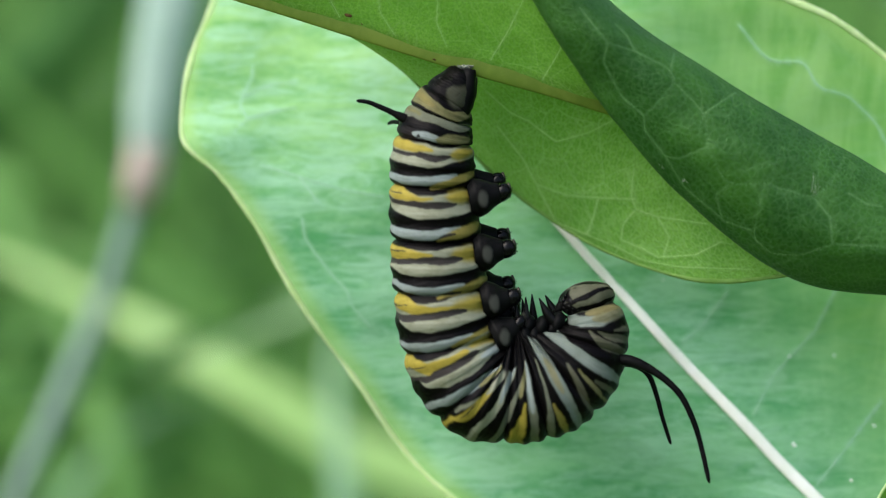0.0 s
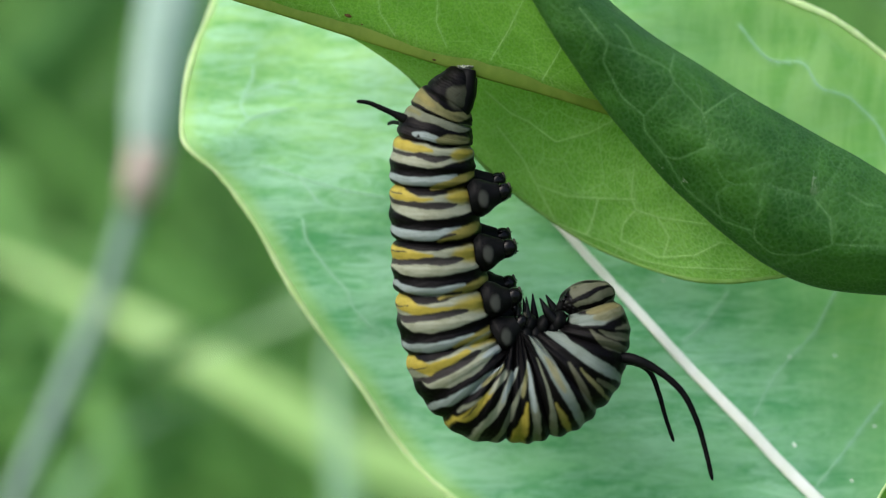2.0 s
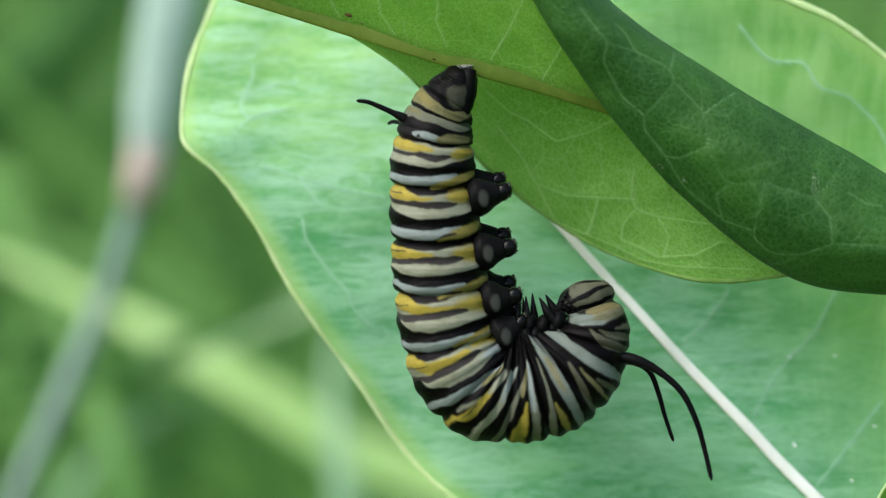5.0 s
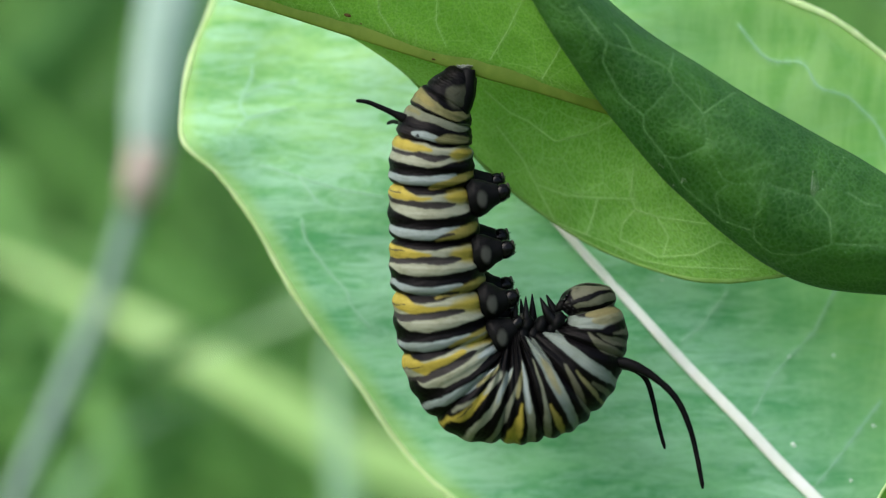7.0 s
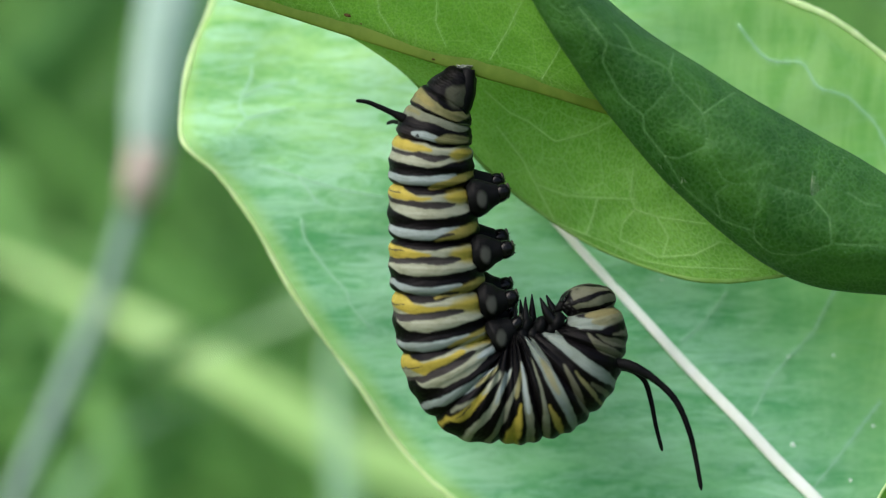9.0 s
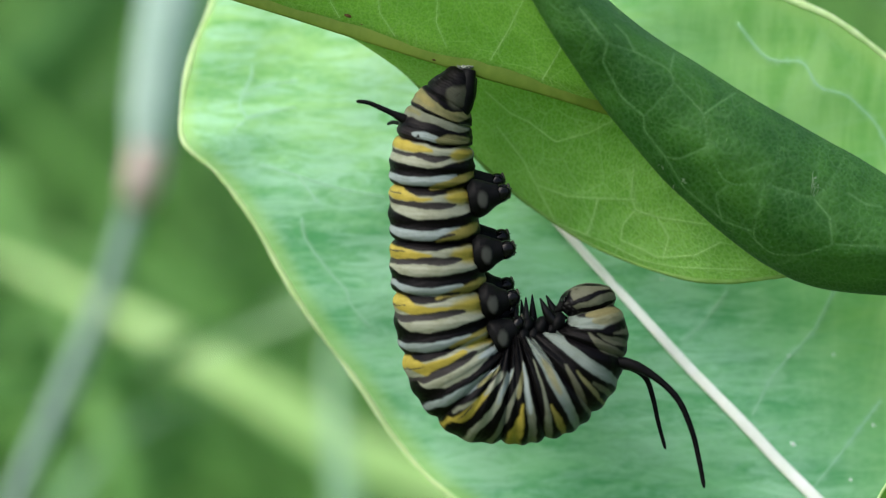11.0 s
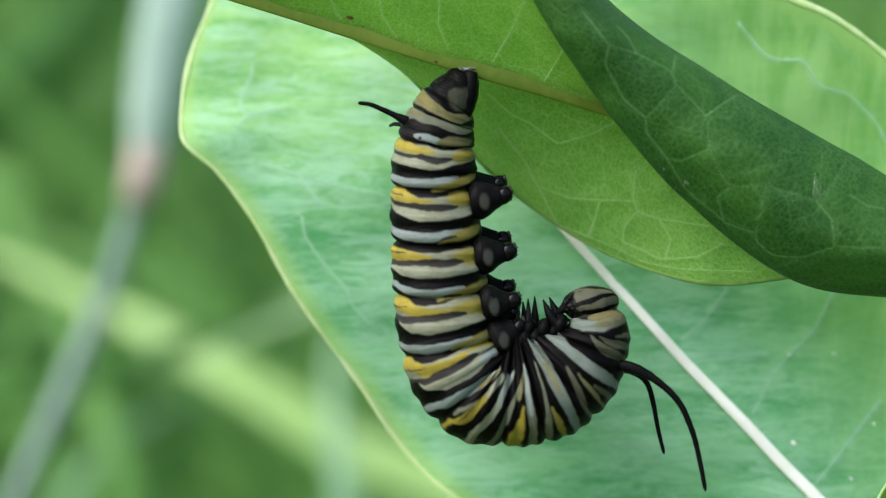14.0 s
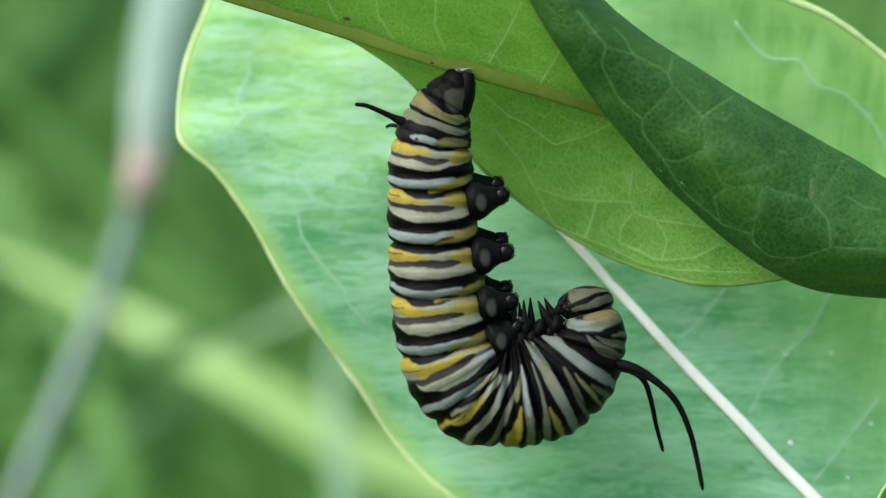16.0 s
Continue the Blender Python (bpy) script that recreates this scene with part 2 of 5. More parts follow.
def meadow_material(name, dark, light):
    n = Nodes(name)
    geo = n.t.nodes.new("ShaderNodeNewGeometry")
    col = n.mix(geo.outputs["Random Per Island"], dark, light)
    grain = n.noise(n.coords("Object"), 90.0, 3)
    col = n.mix(n.math("MULTIPLY", grain, 0.4), col, (0.06, 0.17, 0.025))
    n.surface(col, 0.55, 0.3)
    tr = n.t.nodes.new("ShaderNodeBsdfTranslucent")
    n.link(col, tr.inputs["Color"])
    ms = n.t.nodes.new("ShaderNodeMixShader")
    ms.inputs[0].default_value = 0.35
    n.link(n.bsdf.outputs[0], ms.inputs[1])
    n.link(tr.outputs[0], ms.inputs[2])
    n.link(ms.outputs[0], n.out.inputs["Surface"])
    return n.mat


meadow_mat = meadow_material("meadow_leaves", (0.030, 0.130, 0.020), (0.31, 0.62, 0.17))
hedge_mat = meadow_material("hedge_leaves", (0.04, 0.10, 0.02), (0.12, 0.24, 0.05))
soil_mat = plain_material("meadow_soil", (0.05, 0.09, 0.02), (0.12, 0.17, 0.05), 0.9, 0.1, 12.0, 0.6)


# ---- mesh helpers ----
def pt(p):
    """Millimetres from the hanging point to the world."""
    return Vector((p[0] * MM, p[1] * MM, (p[2] + HEIGHT) * MM))


def spline(points, n):
    """n points, evenly spaced, on a smooth curve through the given ones (any number of values each)."""
    p = np.array(points, float)
    p = np.vstack([2 * p[0] - p[1], p, 2 * p[-1] - p[-2]])
    dense = []
    for i in range(1, len(p) - 2):
        a, b, c, d = p[i - 1], p[i], p[i + 1], p[i + 2]
        t0 = 0.0
        t1 = t0 + max(np.linalg.norm((b - a)[:3]), 1e-4) ** 0.5
        t2 = t1 + max(np.linalg.norm((c - b)[:3]), 1e-4) ** 0.5
        t3 = t2 + max(np.linalg.norm((d - c)[:3]), 1e-4) ** 0.5
        t = np.linspace(t1, t2, 24, endpoint=i == len(p) - 3)[:, None]
        a1, a2, a3 = (t1 - t) / (t1 - t0) * a + (t - t0) / (t1 - t0) * b, (t2 - t) / (t2 - t1) * b + (t - t1) / (t2 - t1) * c, (t3 - t) / (t3 - t2) * c + (t - t2) / (t3 - t2) * d
        b1, b2 = (t2 - t) / (t2 - t0) * a1 + (t - t0) / (t2 - t0) * a2, (t3 - t) / (t3 - t1) * a2 + (t - t1) / (t3 - t1) * a3
        dense.append((t2 - t) / (t2 - t1) * b1 + (t - t1) / (t2 - t1) * b2)
    q = np.vstack(dense)
    s = np.concatenate([[0], np.cumsum(np.linalg.norm(np.diff(q[:, :3], axis=0), axis=1))])
    w = np.linspace(0, s[-1], n)
    return np.stack([np.interp(w, s, q[:, k]) for k in range(q.shape[1])], 1)


class Geo:
    """Vertices in millimetres, faces and a UV for each vertex."""

    def __init__(self):
        self.v, self.f, self.uv, self.w, self.skin_colour = [], [], [], {}, None

    def grid(self, pts, uvs, close=False, weight=None):
        """pts, uvs: n x m x 3 and n x m x 2. close: the last column meets the first."""
        n, m = pts.shape[:2]
        b = len(self.v)
        if weight is not None:
            self.w.update(enumerate(weight.ravel().tolist(), b))
        self.v += [tuple(p) for p in pts.reshape(-1, 3)]
        self.uv += [tuple(p) for p in uvs.reshape(-1, 2)]
        for i in range(n - 1):
            for j in range(m if close else m - 1):
                k = (j + 1) % m
                self.f.append((b + i * m + j, b + i * m + k, b + (i + 1) * m + k, b + (i + 1) * m + j))
        return b

    def tube(self, path, radii, sides=12, squash=1.0, up=(0, 1, 0), caps=True):
        path = np.array(path, float)[:, :3]
        radii = np.broadcast_to(np.array(radii, float), (len(path),))
        tan = np.gradient(path, axis=0)
        tan /= np.linalg.norm(tan, axis=1)[:, None]
        a = np.linspace(0, 2 * np.pi, sides, endpoint=False)
        rings, uvs, side = [], [], None
        length = np.concatenate([[0], np.cumsum(np.linalg.norm(np.diff(path, axis=0), axis=1))])
        ref = np.array(up, float)
        for p, t, r, s in zip(path, tan, radii, length):
            w = ref - t * ref.dot(t)
            w /= np.linalg.norm(w)
            u = np.cross(t, w)
            rings.append(p + r * (np.outer(np.cos(a), u) + squash * np.outer(np.sin(a), w)))
            uvs.append(np.stack([np.full(sides, s), a], 1))
            ref = w
        b = self.grid(np.array(rings), np.array(uvs), True)
        if caps:
            self.f.append(tuple(range(b, b + sides))[::-1])
            e = b + (len(path) - 1) * sides
            self.f.append(tuple(range(e, e + sides)))

    def ball(self, centre, axes, rings=12, sides=20):
        """An ellipsoid; axes: three half-axis vectors, poles on the first. UV: along it and round it."""
        c, (ax, ay, az) = np.array(centre, float), [np.array(k, float) for k in axes]
        th = np.linspace(0.02, np.pi - 0.02, rings)
        ph = np.linspace(0, 2 * np.pi, sides, endpoint=False)
        pts = c + np.cos(th)[:, None, None] * ax + (np.sin(th)[:, None] * np.cos(ph))[..., None] * ay + (np.sin(th)[:, None] * np.sin(ph))[..., None] * az
        uv = np.stack(np.broadcast_arrays((th / np.pi)[:, None], (np.abs(ph - np.pi) / np.pi)[None, :]), -1)
        b = self.grid(pts, uv, True)
        self.f.append(tuple(range(b, b + sides))[::-1])
        e = b + (rings - 1) * sides
        self.f.append(tuple(range(e, e + sides)))

    def mesh(self, name, origin):
        me = bpy.data.meshes.new(name)
        o = np.array(origin, float)
        me.from_pydata(((np.array(self.v) - o) * MM).tolist(), [], self.f)
        layer = me.uv_layers.new(name="uv")
        idx = np.empty(len(me.loops), dtype=np.int32)
        me.loops.foreach_get("vertex_index", idx)
        layer.data.foreach_set("uv", np.array(self.uv, dtype=np.float32)[idx].ravel())
        if self.w:
            near = me.attributes.new("vein", "FLOAT", "POINT")
            near.data.foreach_set("value", [self.w.get(i, 0.0) for i in range(len(self.v))])
        if self.skin_colour is not None:
            dye = me.attributes.new("skin_colour", "FLOAT_COLOR", "POINT")
            dye.data.foreach_set("color", np.hstack([self.skin_colour, np.ones((len(self.v), 1))]).astype(np.float32).ravel())
        me.polygons.foreach_set("use_smooth", [True] * len(me.polygons))
        me.validate()
        me.update()
        return me


ORIGIN = {}


def thing(name, origin, label, category, group="", kind=""):
    """An empty at origin (mm) that will carry parts."""
    ob = new(name)
    ob.empty_display_size = 0.002
    ob.location = pt(origin)
    ORIGIN[ob.name] = np.array(origin, float)
    return tagged(ob, label, category, group, kind)


def part(name, geo, mat, parent, label="", origin=None):
    """Links a Geo as one mesh under a thing or under a part; origin in mm, that of the parent if not given."""
    base = ORIGIN[parent.name]
    o = base if origin is None else np.array(origin, float)
    ob = new(name, geo.mesh(name, o))
    ob.data.materials.append(mat)
    ob.parent = parent
    ob.location = Vector(tuple((o - base) * MM))
    ORIGIN[ob.name] = o
    if label:
        ob["label"] = label
    return ob


def single(name, geo, mat, label, category, origin=(0, 0, 0), group="", kind=""):
    ob = new(name, geo.mesh(name, origin))
    ob.data.materials.append(mat)
    ob.location = pt(origin)
    ORIGIN[ob.name] = np.array(origin, float)
    return tagged(ob, label, category, group, kind)


def loft(rows, n, m):
    """A smooth n x m sheet over several rows of control points."""
    lines = [spline(r, n) for r in rows]
    return np.stack([spline(np.array([l[i] for l in lines]), m) for i in range(n)])


def sheet_uv(pts):
    """UV in millimetres, along and across the sheet."""
    along = np.linalg.norm(np.diff(pts, axis=0), axis=2).mean(1)
    across = np.linalg.norm(np.diff(pts, axis=1), axis=2).mean(0)
    u, v = np.concatenate([[0], np.cumsum(along)]), np.concatenate([[0], np.cumsum(across)])
    return np.stack(np.broadcast_arrays(u[:, None], v[None, :]), -1)


def rumple(pts, amount, size, seed):
    """Uneven waves of a leaf, along y mostly."""
    out = pts.copy()
    for i in range(pts.shape[0]):
        for j in range(pts.shape[1]):
            p = pts[i, j]
            d = noise.noise_vector(Vector((p[0] / size + seed, p[1] / size, p[2] / size)))
            out[i, j, 1] += amount * d[1]
            out[i, j, 0] += 0.25 * amount * d[0]
            out[i, j, 2] += 0.25 * amount * d[2]
    return out


def on_sheet(pts, a, b):
    """The point at fractions a (along) and b (across) of a sheet."""
    n, m = pts.shape[0] - 1, pts.shape[1] - 1
    x, y = min(max(a, 0), 1) * n, min(max(b, 0), 1) * m
    i, j = min(int(x), n - 1), min(int(y), m - 1)
    fx, fy = x - i, y - j
    return (pts[i, j] * (1 - fx) + pts[i + 1, j] * fx) * (1 - fy) + (pts[i, j + 1] * (1 - fx) + pts[i + 1, j + 1] * fx) * fy


def waves(p, size, seed):
    """Soft noise of about -1 to 1 at places p (n x 3), in waves of that size."""
    rng = np.random.RandomState(seed)
    out = np.zeros(len(p))
    for _ in range(9):
        d = rng.normal(size=3)
        d *= rng.uniform(0.7, 1.5) / np.linalg.norm(d)
        out += np.sin(p @ d * 2 * np.pi / size + rng.uniform(0, 6.28))
    return out / 3.2


# ---- ground and far growth ----
def build_ground():
    g = Geo()
    x = np.concatenate([[-60000, -8000], np.linspace(-2500, 2500, 60), [8000, 60000]])
    y = np.concatenate([[-60000, -8000], np.linspace(-2500, 3500, 60), [9000, 60000]])
    pts = np.zeros((len(x), len(y), 3))
    for i, a in enumerate(x):
        for j, b in enumerate(y):
            pts[i, j] = (a, b, -HEIGHT + 18 * noise.noise(Vector((a / 300, b / 300, 0))) - 12)
    g.grid(pts, pts[..., :2] * MM)
    single("ground", g, soil_mat, "dark meadow soil with moss and litter", "ground", (0, 0, -HEIGHT), kind="structure")


def ribbon(g, path, width, fold=0.25, cols=4, face=0.0):
    """A grass blade: a folded ribbon along path, width in mm at each point."""
    path = np.array(path, float)
    tan = np.gradient(path, axis=0)
    tan /= np.linalg.norm(tan, axis=1)[:, None]
    width = np.broadcast_to(np.array(width, float), (len(path),))
    side = np.cross(tan, (0, 1, -face))
    side /= np.linalg.norm(side, axis=1)[:, None] + 1e-9
    out = np.cross(side, tan)
    k = np.linspace(-1, 1, cols + 1)
    rows = path[:, None] + (k[None] * width[:, None] / 2)[..., None] * side[:, None] + (np.abs(k)[None] * width[:, None] * fold)[..., None] * out[:, None]
    g.grid(rows, sheet_uv(rows))


def build_meadow():
    """Tall grass and weeds all round, with a trodden gap in front of the plant."""
    rng = random.Random(5)
    g = Geo()

    def spot(reach):
        while True:
            x, y = rng.uniform(-1, 1) * reach, rng.uniform(-0.8, 1.15) * reach
            far = math.hypot(x, y - 100)
            if y > 400 and abs(x) < 900 or far > 900:
                return x, y

    def thicket(front):
        # a loose round stand of growth behind the plant, thinning outwards
        while True:
            x, y = rng.uniform(-1, 1) * 1100, front + 1900 * rng.random() ** 1.3
            if (x / 800) ** 2 + ((y - 900) / 850) ** 2 < 0.35 + rng.random():
                return x, y

    for k in range(7200):
        x, y = thicket(420) if k < 3100 else spot(3000)
        tall = rng.uniform(500, 1150)
        lean = rng.uniform(-1, 1) * 380
        back = rng.uniform(-1, 1) * 160
        w = rng.uniform(5, 20)
        t = np.linspace(0, 1, 6)
        path = np.stack([x + lean * t**2, y + back * t**2, -HEIGHT - 15 + tall * (t - 0.18 * t**3 * abs(lean) / 300)], 1)
        ribbon(g, path, w * np.clip(1.15 - t, 0.06, 1), 0.2, 2)
    for k in range(4200):
        x, y = thicket(380) if k < 2400 else spot(2600)
        z = rng.uniform(-620, 420)
        ang, tip = rng.uniform(0, 6.28), rng.uniform(-0.5, 0.5)
        size = rng.uniform(25, 75)
        t = np.linspace(0, 1, 6)
        d = np.array([math.cos(ang), 0.4 * math.sin(ang * 3), tip])
        path = np.array([x, y, z]) + np.outer(t * size, d) + np.outer(-(t**2) * size * 0.3, (0, 0, 1))
        ribbon(g, path, size * 0.42 * np.sin(np.pi * np.clip(t, 0.03, 0.97)) + 0.5, 0.15, 2)
    single("meadow_growth", g, meadow_mat, "tall soft green meadow grass and weeds", "vegetation", (0, 0, -HEIGHT), kind="stuff")
    g = Geo()
    for _ in range(9000):
        y = rng.uniform(4200, 5200)
        x = rng.uniform(-5200, 5200)
        z = -HEIGHT + rng.uniform(0, 1) ** 0.8 * (2900 + 500 * noise.noise(Vector((x / 700, 3, 0))))
        ang = rng.uniform(0, 6.28)
        size = rng.uniform(90, 190)
        t = np.linspace(0, 1, 5)
        d = np.array([math.cos(ang), 0.5 * math.sin(ang * 2), rng.uniform(-0.6, 0.4)])
        path = np.array([x, y, z]) + np.outer(t * size, d)
        ribbon(g, path, size * 0.5 * np.sin(np.pi * np.clip(t, 0.03, 0.97)) + 0.5, 0.15, 2)
    single("far_hedge", g, hedge_mat, "dense dark green hedge behind the meadow", "hedge", (0, 4700, -HEIGHT), kind="stuff")


# ---- blurred plants behind ----
def tall_grass(points, width, mat, label, face=0.5, tip=3.5):
    path = spline(points, 160)
    g = Geo()
    t = np.linspace(0, 1, 160)
    ribbon(g, path, width * np.clip(np.minimum(1.0, (1.0 - t) * tip), 0.05, 1), 0.18, 6, face)
    ob = thing("sedge_plant", points[0], label, "sedge", "sedge blades behind the leaf")
    part("blade", g, mat, ob)
    g = Geo()
    g.tube(path + np.array((0, -0.3, 0)), width * 0.05 * np.clip(1.05 - t, 0.1, 1), 8)
    part("midrib", g, mat, ob)
    return ob


def build_culm():
    """A reed-like grass culm with a pink node and the pale sheath above it."""
    root = (-115, 205, -HEIGHT)
    ob = thing("reed_plant", root, "grey reed stalk with a pinkish node and pale sheath", "reed")
    stalk = spline([root, (-98, 195, -400), (-76.6, 180.0, -59.8), (-67.5, 175.0, -39.3), (-60.3, 175.0, -23.2), (-54.1, 175.0, -8.9), (-48.9, 175.0, 6.4), (-47.6, 175.0, 10.8)], 300)
    g = Geo()
    g.tube(stalk, np.linspace(2.1, 1.65, 300), 16)
    part("stalk", g, culm_grey, ob)
    g = Geo()
    knot = spline([(-48.7, 175.0, 6.8), (-47.7, 174.0, 9.9), (-46.9, 174.0, 13.0), (-46.2, 174.0, 16.0)], 14)
    g.tube(knot, [1.9, 2.1, 2.4, 2.7, 2.9, 3.1, 3.2, 3.2, 3.2, 3.2, 3.2, 3.2, 3.1, 3.0], 18)
    part("node", g, culm_pink, ob, "pinkish swollen node")
    g = Geo()
    sheath = spline([(-47.2, 176.0, 12.7), (-46.4, 175.0, 18.9), (-45.1, 175.0, 27.8), (-43.3, 175.0, 37.7), (-41.8, 177.0, 50.5), (-39.7, 183.0, 67.8), (-35.3, 205.0, 100.9)], 40)
    g.tube(sheath, np.interp(np.linspace(0, 1, 40), [0, 0.1, 0.3, 0.6, 1], [2.8, 4.0, 4.9, 5.6, 0.7]), 18, 0.6)
    part("sheath", g, sheath_pale, ob, "pale grey-green leaf sheath")


def build_background():
    tall_grass([(230, 420, -HEIGHT), (180, 390, -420), (130, 360, -200), (28.2, 340.0, -70.3), (-23.5, 330.0, -42.1), (-46.6, 330.0, -28.7), (-69.0, 335.0, -16.7), (-95.3, 345.0, -5.1), (-133.2, 360.0, 8.3)], 13.0, grass_yellow, "broad yellow-green sedge blade, drooping", 0.8, 6.0)
    tall_grass([(160, 440, -HEIGHT), (120, 420, -420), (80, 400, -200), (16.3, 380.0, -92.5), (-19.9, 370.0, -57.8), (-48.8, 370.0, -35.7), (-63.1, 375.0, -23.5), (-76.3, 380.0, -5.5)], 12.0, grass_green, "mid-green sedge blade, leaning", 0.8)
    tall_grass([(260, 560, -HEIGHT), (220, 540, -420), (170, 520, -200), (19.2, 480.0, -59.3), (-21.8, 470.0, -43.8), (-58.3, 460.0, -23.1), (-96.7, 460.0, -3.8), (-137.3, 470.0, 9.1), (-170.7, 480.0, 15.9)], 26.0, grass_green, "broad mid-green sedge blade, drooping", 0.8)
    tall_grass([(-160, 420, -HEIGHT), (-165, 400, -420), (-165, 380, -200), (-114.5, 240.0, -37.9), (-79.9, 225.0, -26.9), (-66.8, 220.0, -24.1), (-45.7, 220.0, -17.2), (-26.2, 230.0, -9.7), (-6.8, 240.0, -1.0)], 4.6, grass_dark, "dark green narrow sedge blade, arched", -0.2, 14.0)
    tall_grass([(60, 330, -HEIGHT), (55, 315, -400), (45, 295, -120), (28.0, 272.0, -12.0), (8.0, 258.0, 2.0), (-8.0, 252.0, -0.5), (-22.0, 250.0, -7.5), (-39.0, 250.0, -15.5), (-58.0, 252.0, -24.0)], 8.5, grass_pale, "pale blue-green sedge blade, arched", 0.8, 16.0)
    tall_grass([(-230, 520, -HEIGHT), (-215, 500, -400), (-180, 470, -150), (-125.0, 425.0, -24.0), (-105.8, 420.0, -30.0), (-78.8, 420.0, -40.0), (-47.2, 422.0, -56.0), (-20.0, 430.0, -80.0)], 30.0, grass_dark, "broad dark green sedge blade, drooping", -0.3)
    tall_grass([(40, 560, -HEIGHT), (20, 540, -400), (-10, 500, -150), (-27.0, 430.0, -36.0), (-40.0, 425.0, -22.0), (-53.0, 420.0, -11.0), (-70.0, 422.0, -2.0), (-95.0, 430.0, 4.0)], 26.0, grass_dark, "dark green sedge blade, leaning", -0.3)
    tall_grass([(60, 340, -HEIGHT), (40, 320, -400), (20, 300, -200), (-15.9, 260.0, -67.3), (-18.7, 260.0, -50.8), (-21.1, 265.0, -35.7), (-22.2, 275.0, -22.7), (-19.4, 290.0, -7.0)], 9.0, grass_blue, "pale blue-green upright sedge blade", 0.5, 8.0)
    tall_grass([(-200, 500, -HEIGHT), (-195, 490, -400), (-185, 470, -200), (-140.3, 420.0, -69.0), (-117.8, 420.0, -29.9), (-99.8, 420.0, -4.4), (-77.0, 430.0, 17.0), (-56.5, 440.0, 34.3)], 16.0, grass_green, "mid-green leaning sedge blade")
    tall_grass([(-60, 420, -HEIGHT), (-60, 400, -400), (-55, 380, -200), (-67.0, 330.0, -71.5), (-74.7, 330.0, -45.9), (-85.3, 340.0, -20.7), (-98.9, 350.0, 2.8), (-121.9, 370.0, 33.2)], 14.0, grass_green, "mid-green leaning sedge blade")
    tall_grass([(-150, 430, -HEIGHT), (-140, 420, -400), (-120, 400, -200), (-92.6, 330.0, -84.3), (-88.8, 330.0, -65.1), (-80.6, 335.0, -49.0), (-68.3, 340.0, -39.0), (-53.7, 350.0, -34.4)], 15.0, grass_blue, "pale blue-green bending sedge blade")
    tall_grass([(-260, 520, -HEIGHT), (-255, 500, -400), (-250, 470, -200), (-180.9, 420.0, -11.9), (-141.8, 420.0, 21.2), (-108.8, 420.0, 46.7), (-82.4, 425.0, 78.9), (-62.7, 440.0, 118.1)], 20.0, grass_dark, "broad dark green sedge blade, leaning", -0.3, 12.0)
    tall_grass([(-40, 620, -HEIGHT), (-45, 600, -400), (-40, 570, -200), (-29.5, 540.0, -82.6), (-51.1, 540.0, -35.8), (-69.1, 540.0, 3.8), (-83.5, 540.0, 43.4), (-93.8, 550.0, 95.1)], 34.0, grass_dark, "broad dark green sedge blade, leaning", -0.3)
    tall_grass([(-190, 430, -HEIGHT), (-180, 420, -400), (-150, 410, -200), (-105.2, 400.0, -84.1), (-83.4, 400.0, -65.2), (-64.5, 400.0, -55.1), (-45.6, 400.0, -52.2), (-21.1, 405.0, -58.5)], 13.0, grass_dark, "narrow dark green sedge blade, bending", -0.3)


# ---- milkweed ----
FRONT_RIB = [(-17.8, 1.0, 21.0), (-13.2, 0.8, 19.6), (-7.6, 0.4, 17.8), (-2.5, 0.2, 16.2), (3.0, 0.0, 14.5), (8.1, 0.0, 13.1), (14.1, 0.4, 11.3)]


def run(places, n):
    """n points along places, straight from one to the next with the corners eased."""
    p = np.array(places, float)
    w = np.concatenate([[0], np.cumsum(np.linalg.norm(np.diff(p, axis=0), axis=1))])
    q = np.stack([np.interp(np.linspace(0, w[-1], n), w, p[:, k]) for k in range(3)], 1)
    for _ in range(2):
        q[1:-1] = (q[:-2] + 2 * q[1:-1] + q[2:]) / 4
    return q


def lay(pts, places, radius, cols=(0.0, 1.0), lift=0.0):
    """A thin raised vein over a sheet, by way of places (x, y, z) near it."""
    lo, hi = int(cols[0] * (pts.shape[1] - 1)), int(cols[1] * (pts.shape[1] - 1)) + 1
    area = pts[:, lo:hi].reshape(-1, 3)
    path = []
    for x, _, z in run(places, 40):
        d = (area[:, 0] - x) ** 2 + (area[:, 2] - z) ** 2
        near = np.argsort(d)[:6]
        w = 1 / (d[near] + 0.02)
        path.append((x, float((area[near, 1] * w).sum() / w.sum()) - lift, z))
    path = np.array(path)
    path[1:-1, 1] = (path[:-2, 1] + path[1:-1, 1] + path[2:, 1]) / 3
    g = Geo()
    g.tube(path, radius * np.linspace(1, 0.7, 40), 6, 0.35)
    return g


def veined(pts, veins, width, depth, cols=(0.0, 1.0)):
    """Draws a sheet in (depth > 0) or out along its veins, and tells how near each point is to one."""
    lines = [run(v, 60)[:, [0, 2]] for v in veins]
    dots = np.vstack(lines)
    flat = pts[..., [0, 2]].reshape(-1, 2)
    d = np.empty(len(flat))
    for i in range(0, len(flat), 4000):
        d[i : i + 4000] = np.sqrt(((flat[i : i + 4000, None] - dots[None]) ** 2).sum(2)).min(1)
    d = d.reshape(pts.shape[:2])
    keep = np.zeros(pts.shape[1])
    keep[int(cols[0] * pts.shape[1]) : int(math.ceil(cols[1] * pts.shape[1]))] = 1
    out = pts.copy()
    out[..., 1] += depth * np.exp(-((d / width) ** 2)) * keep
    return out, np.exp(-((d / (width * 0.26)) ** 2)) * keep


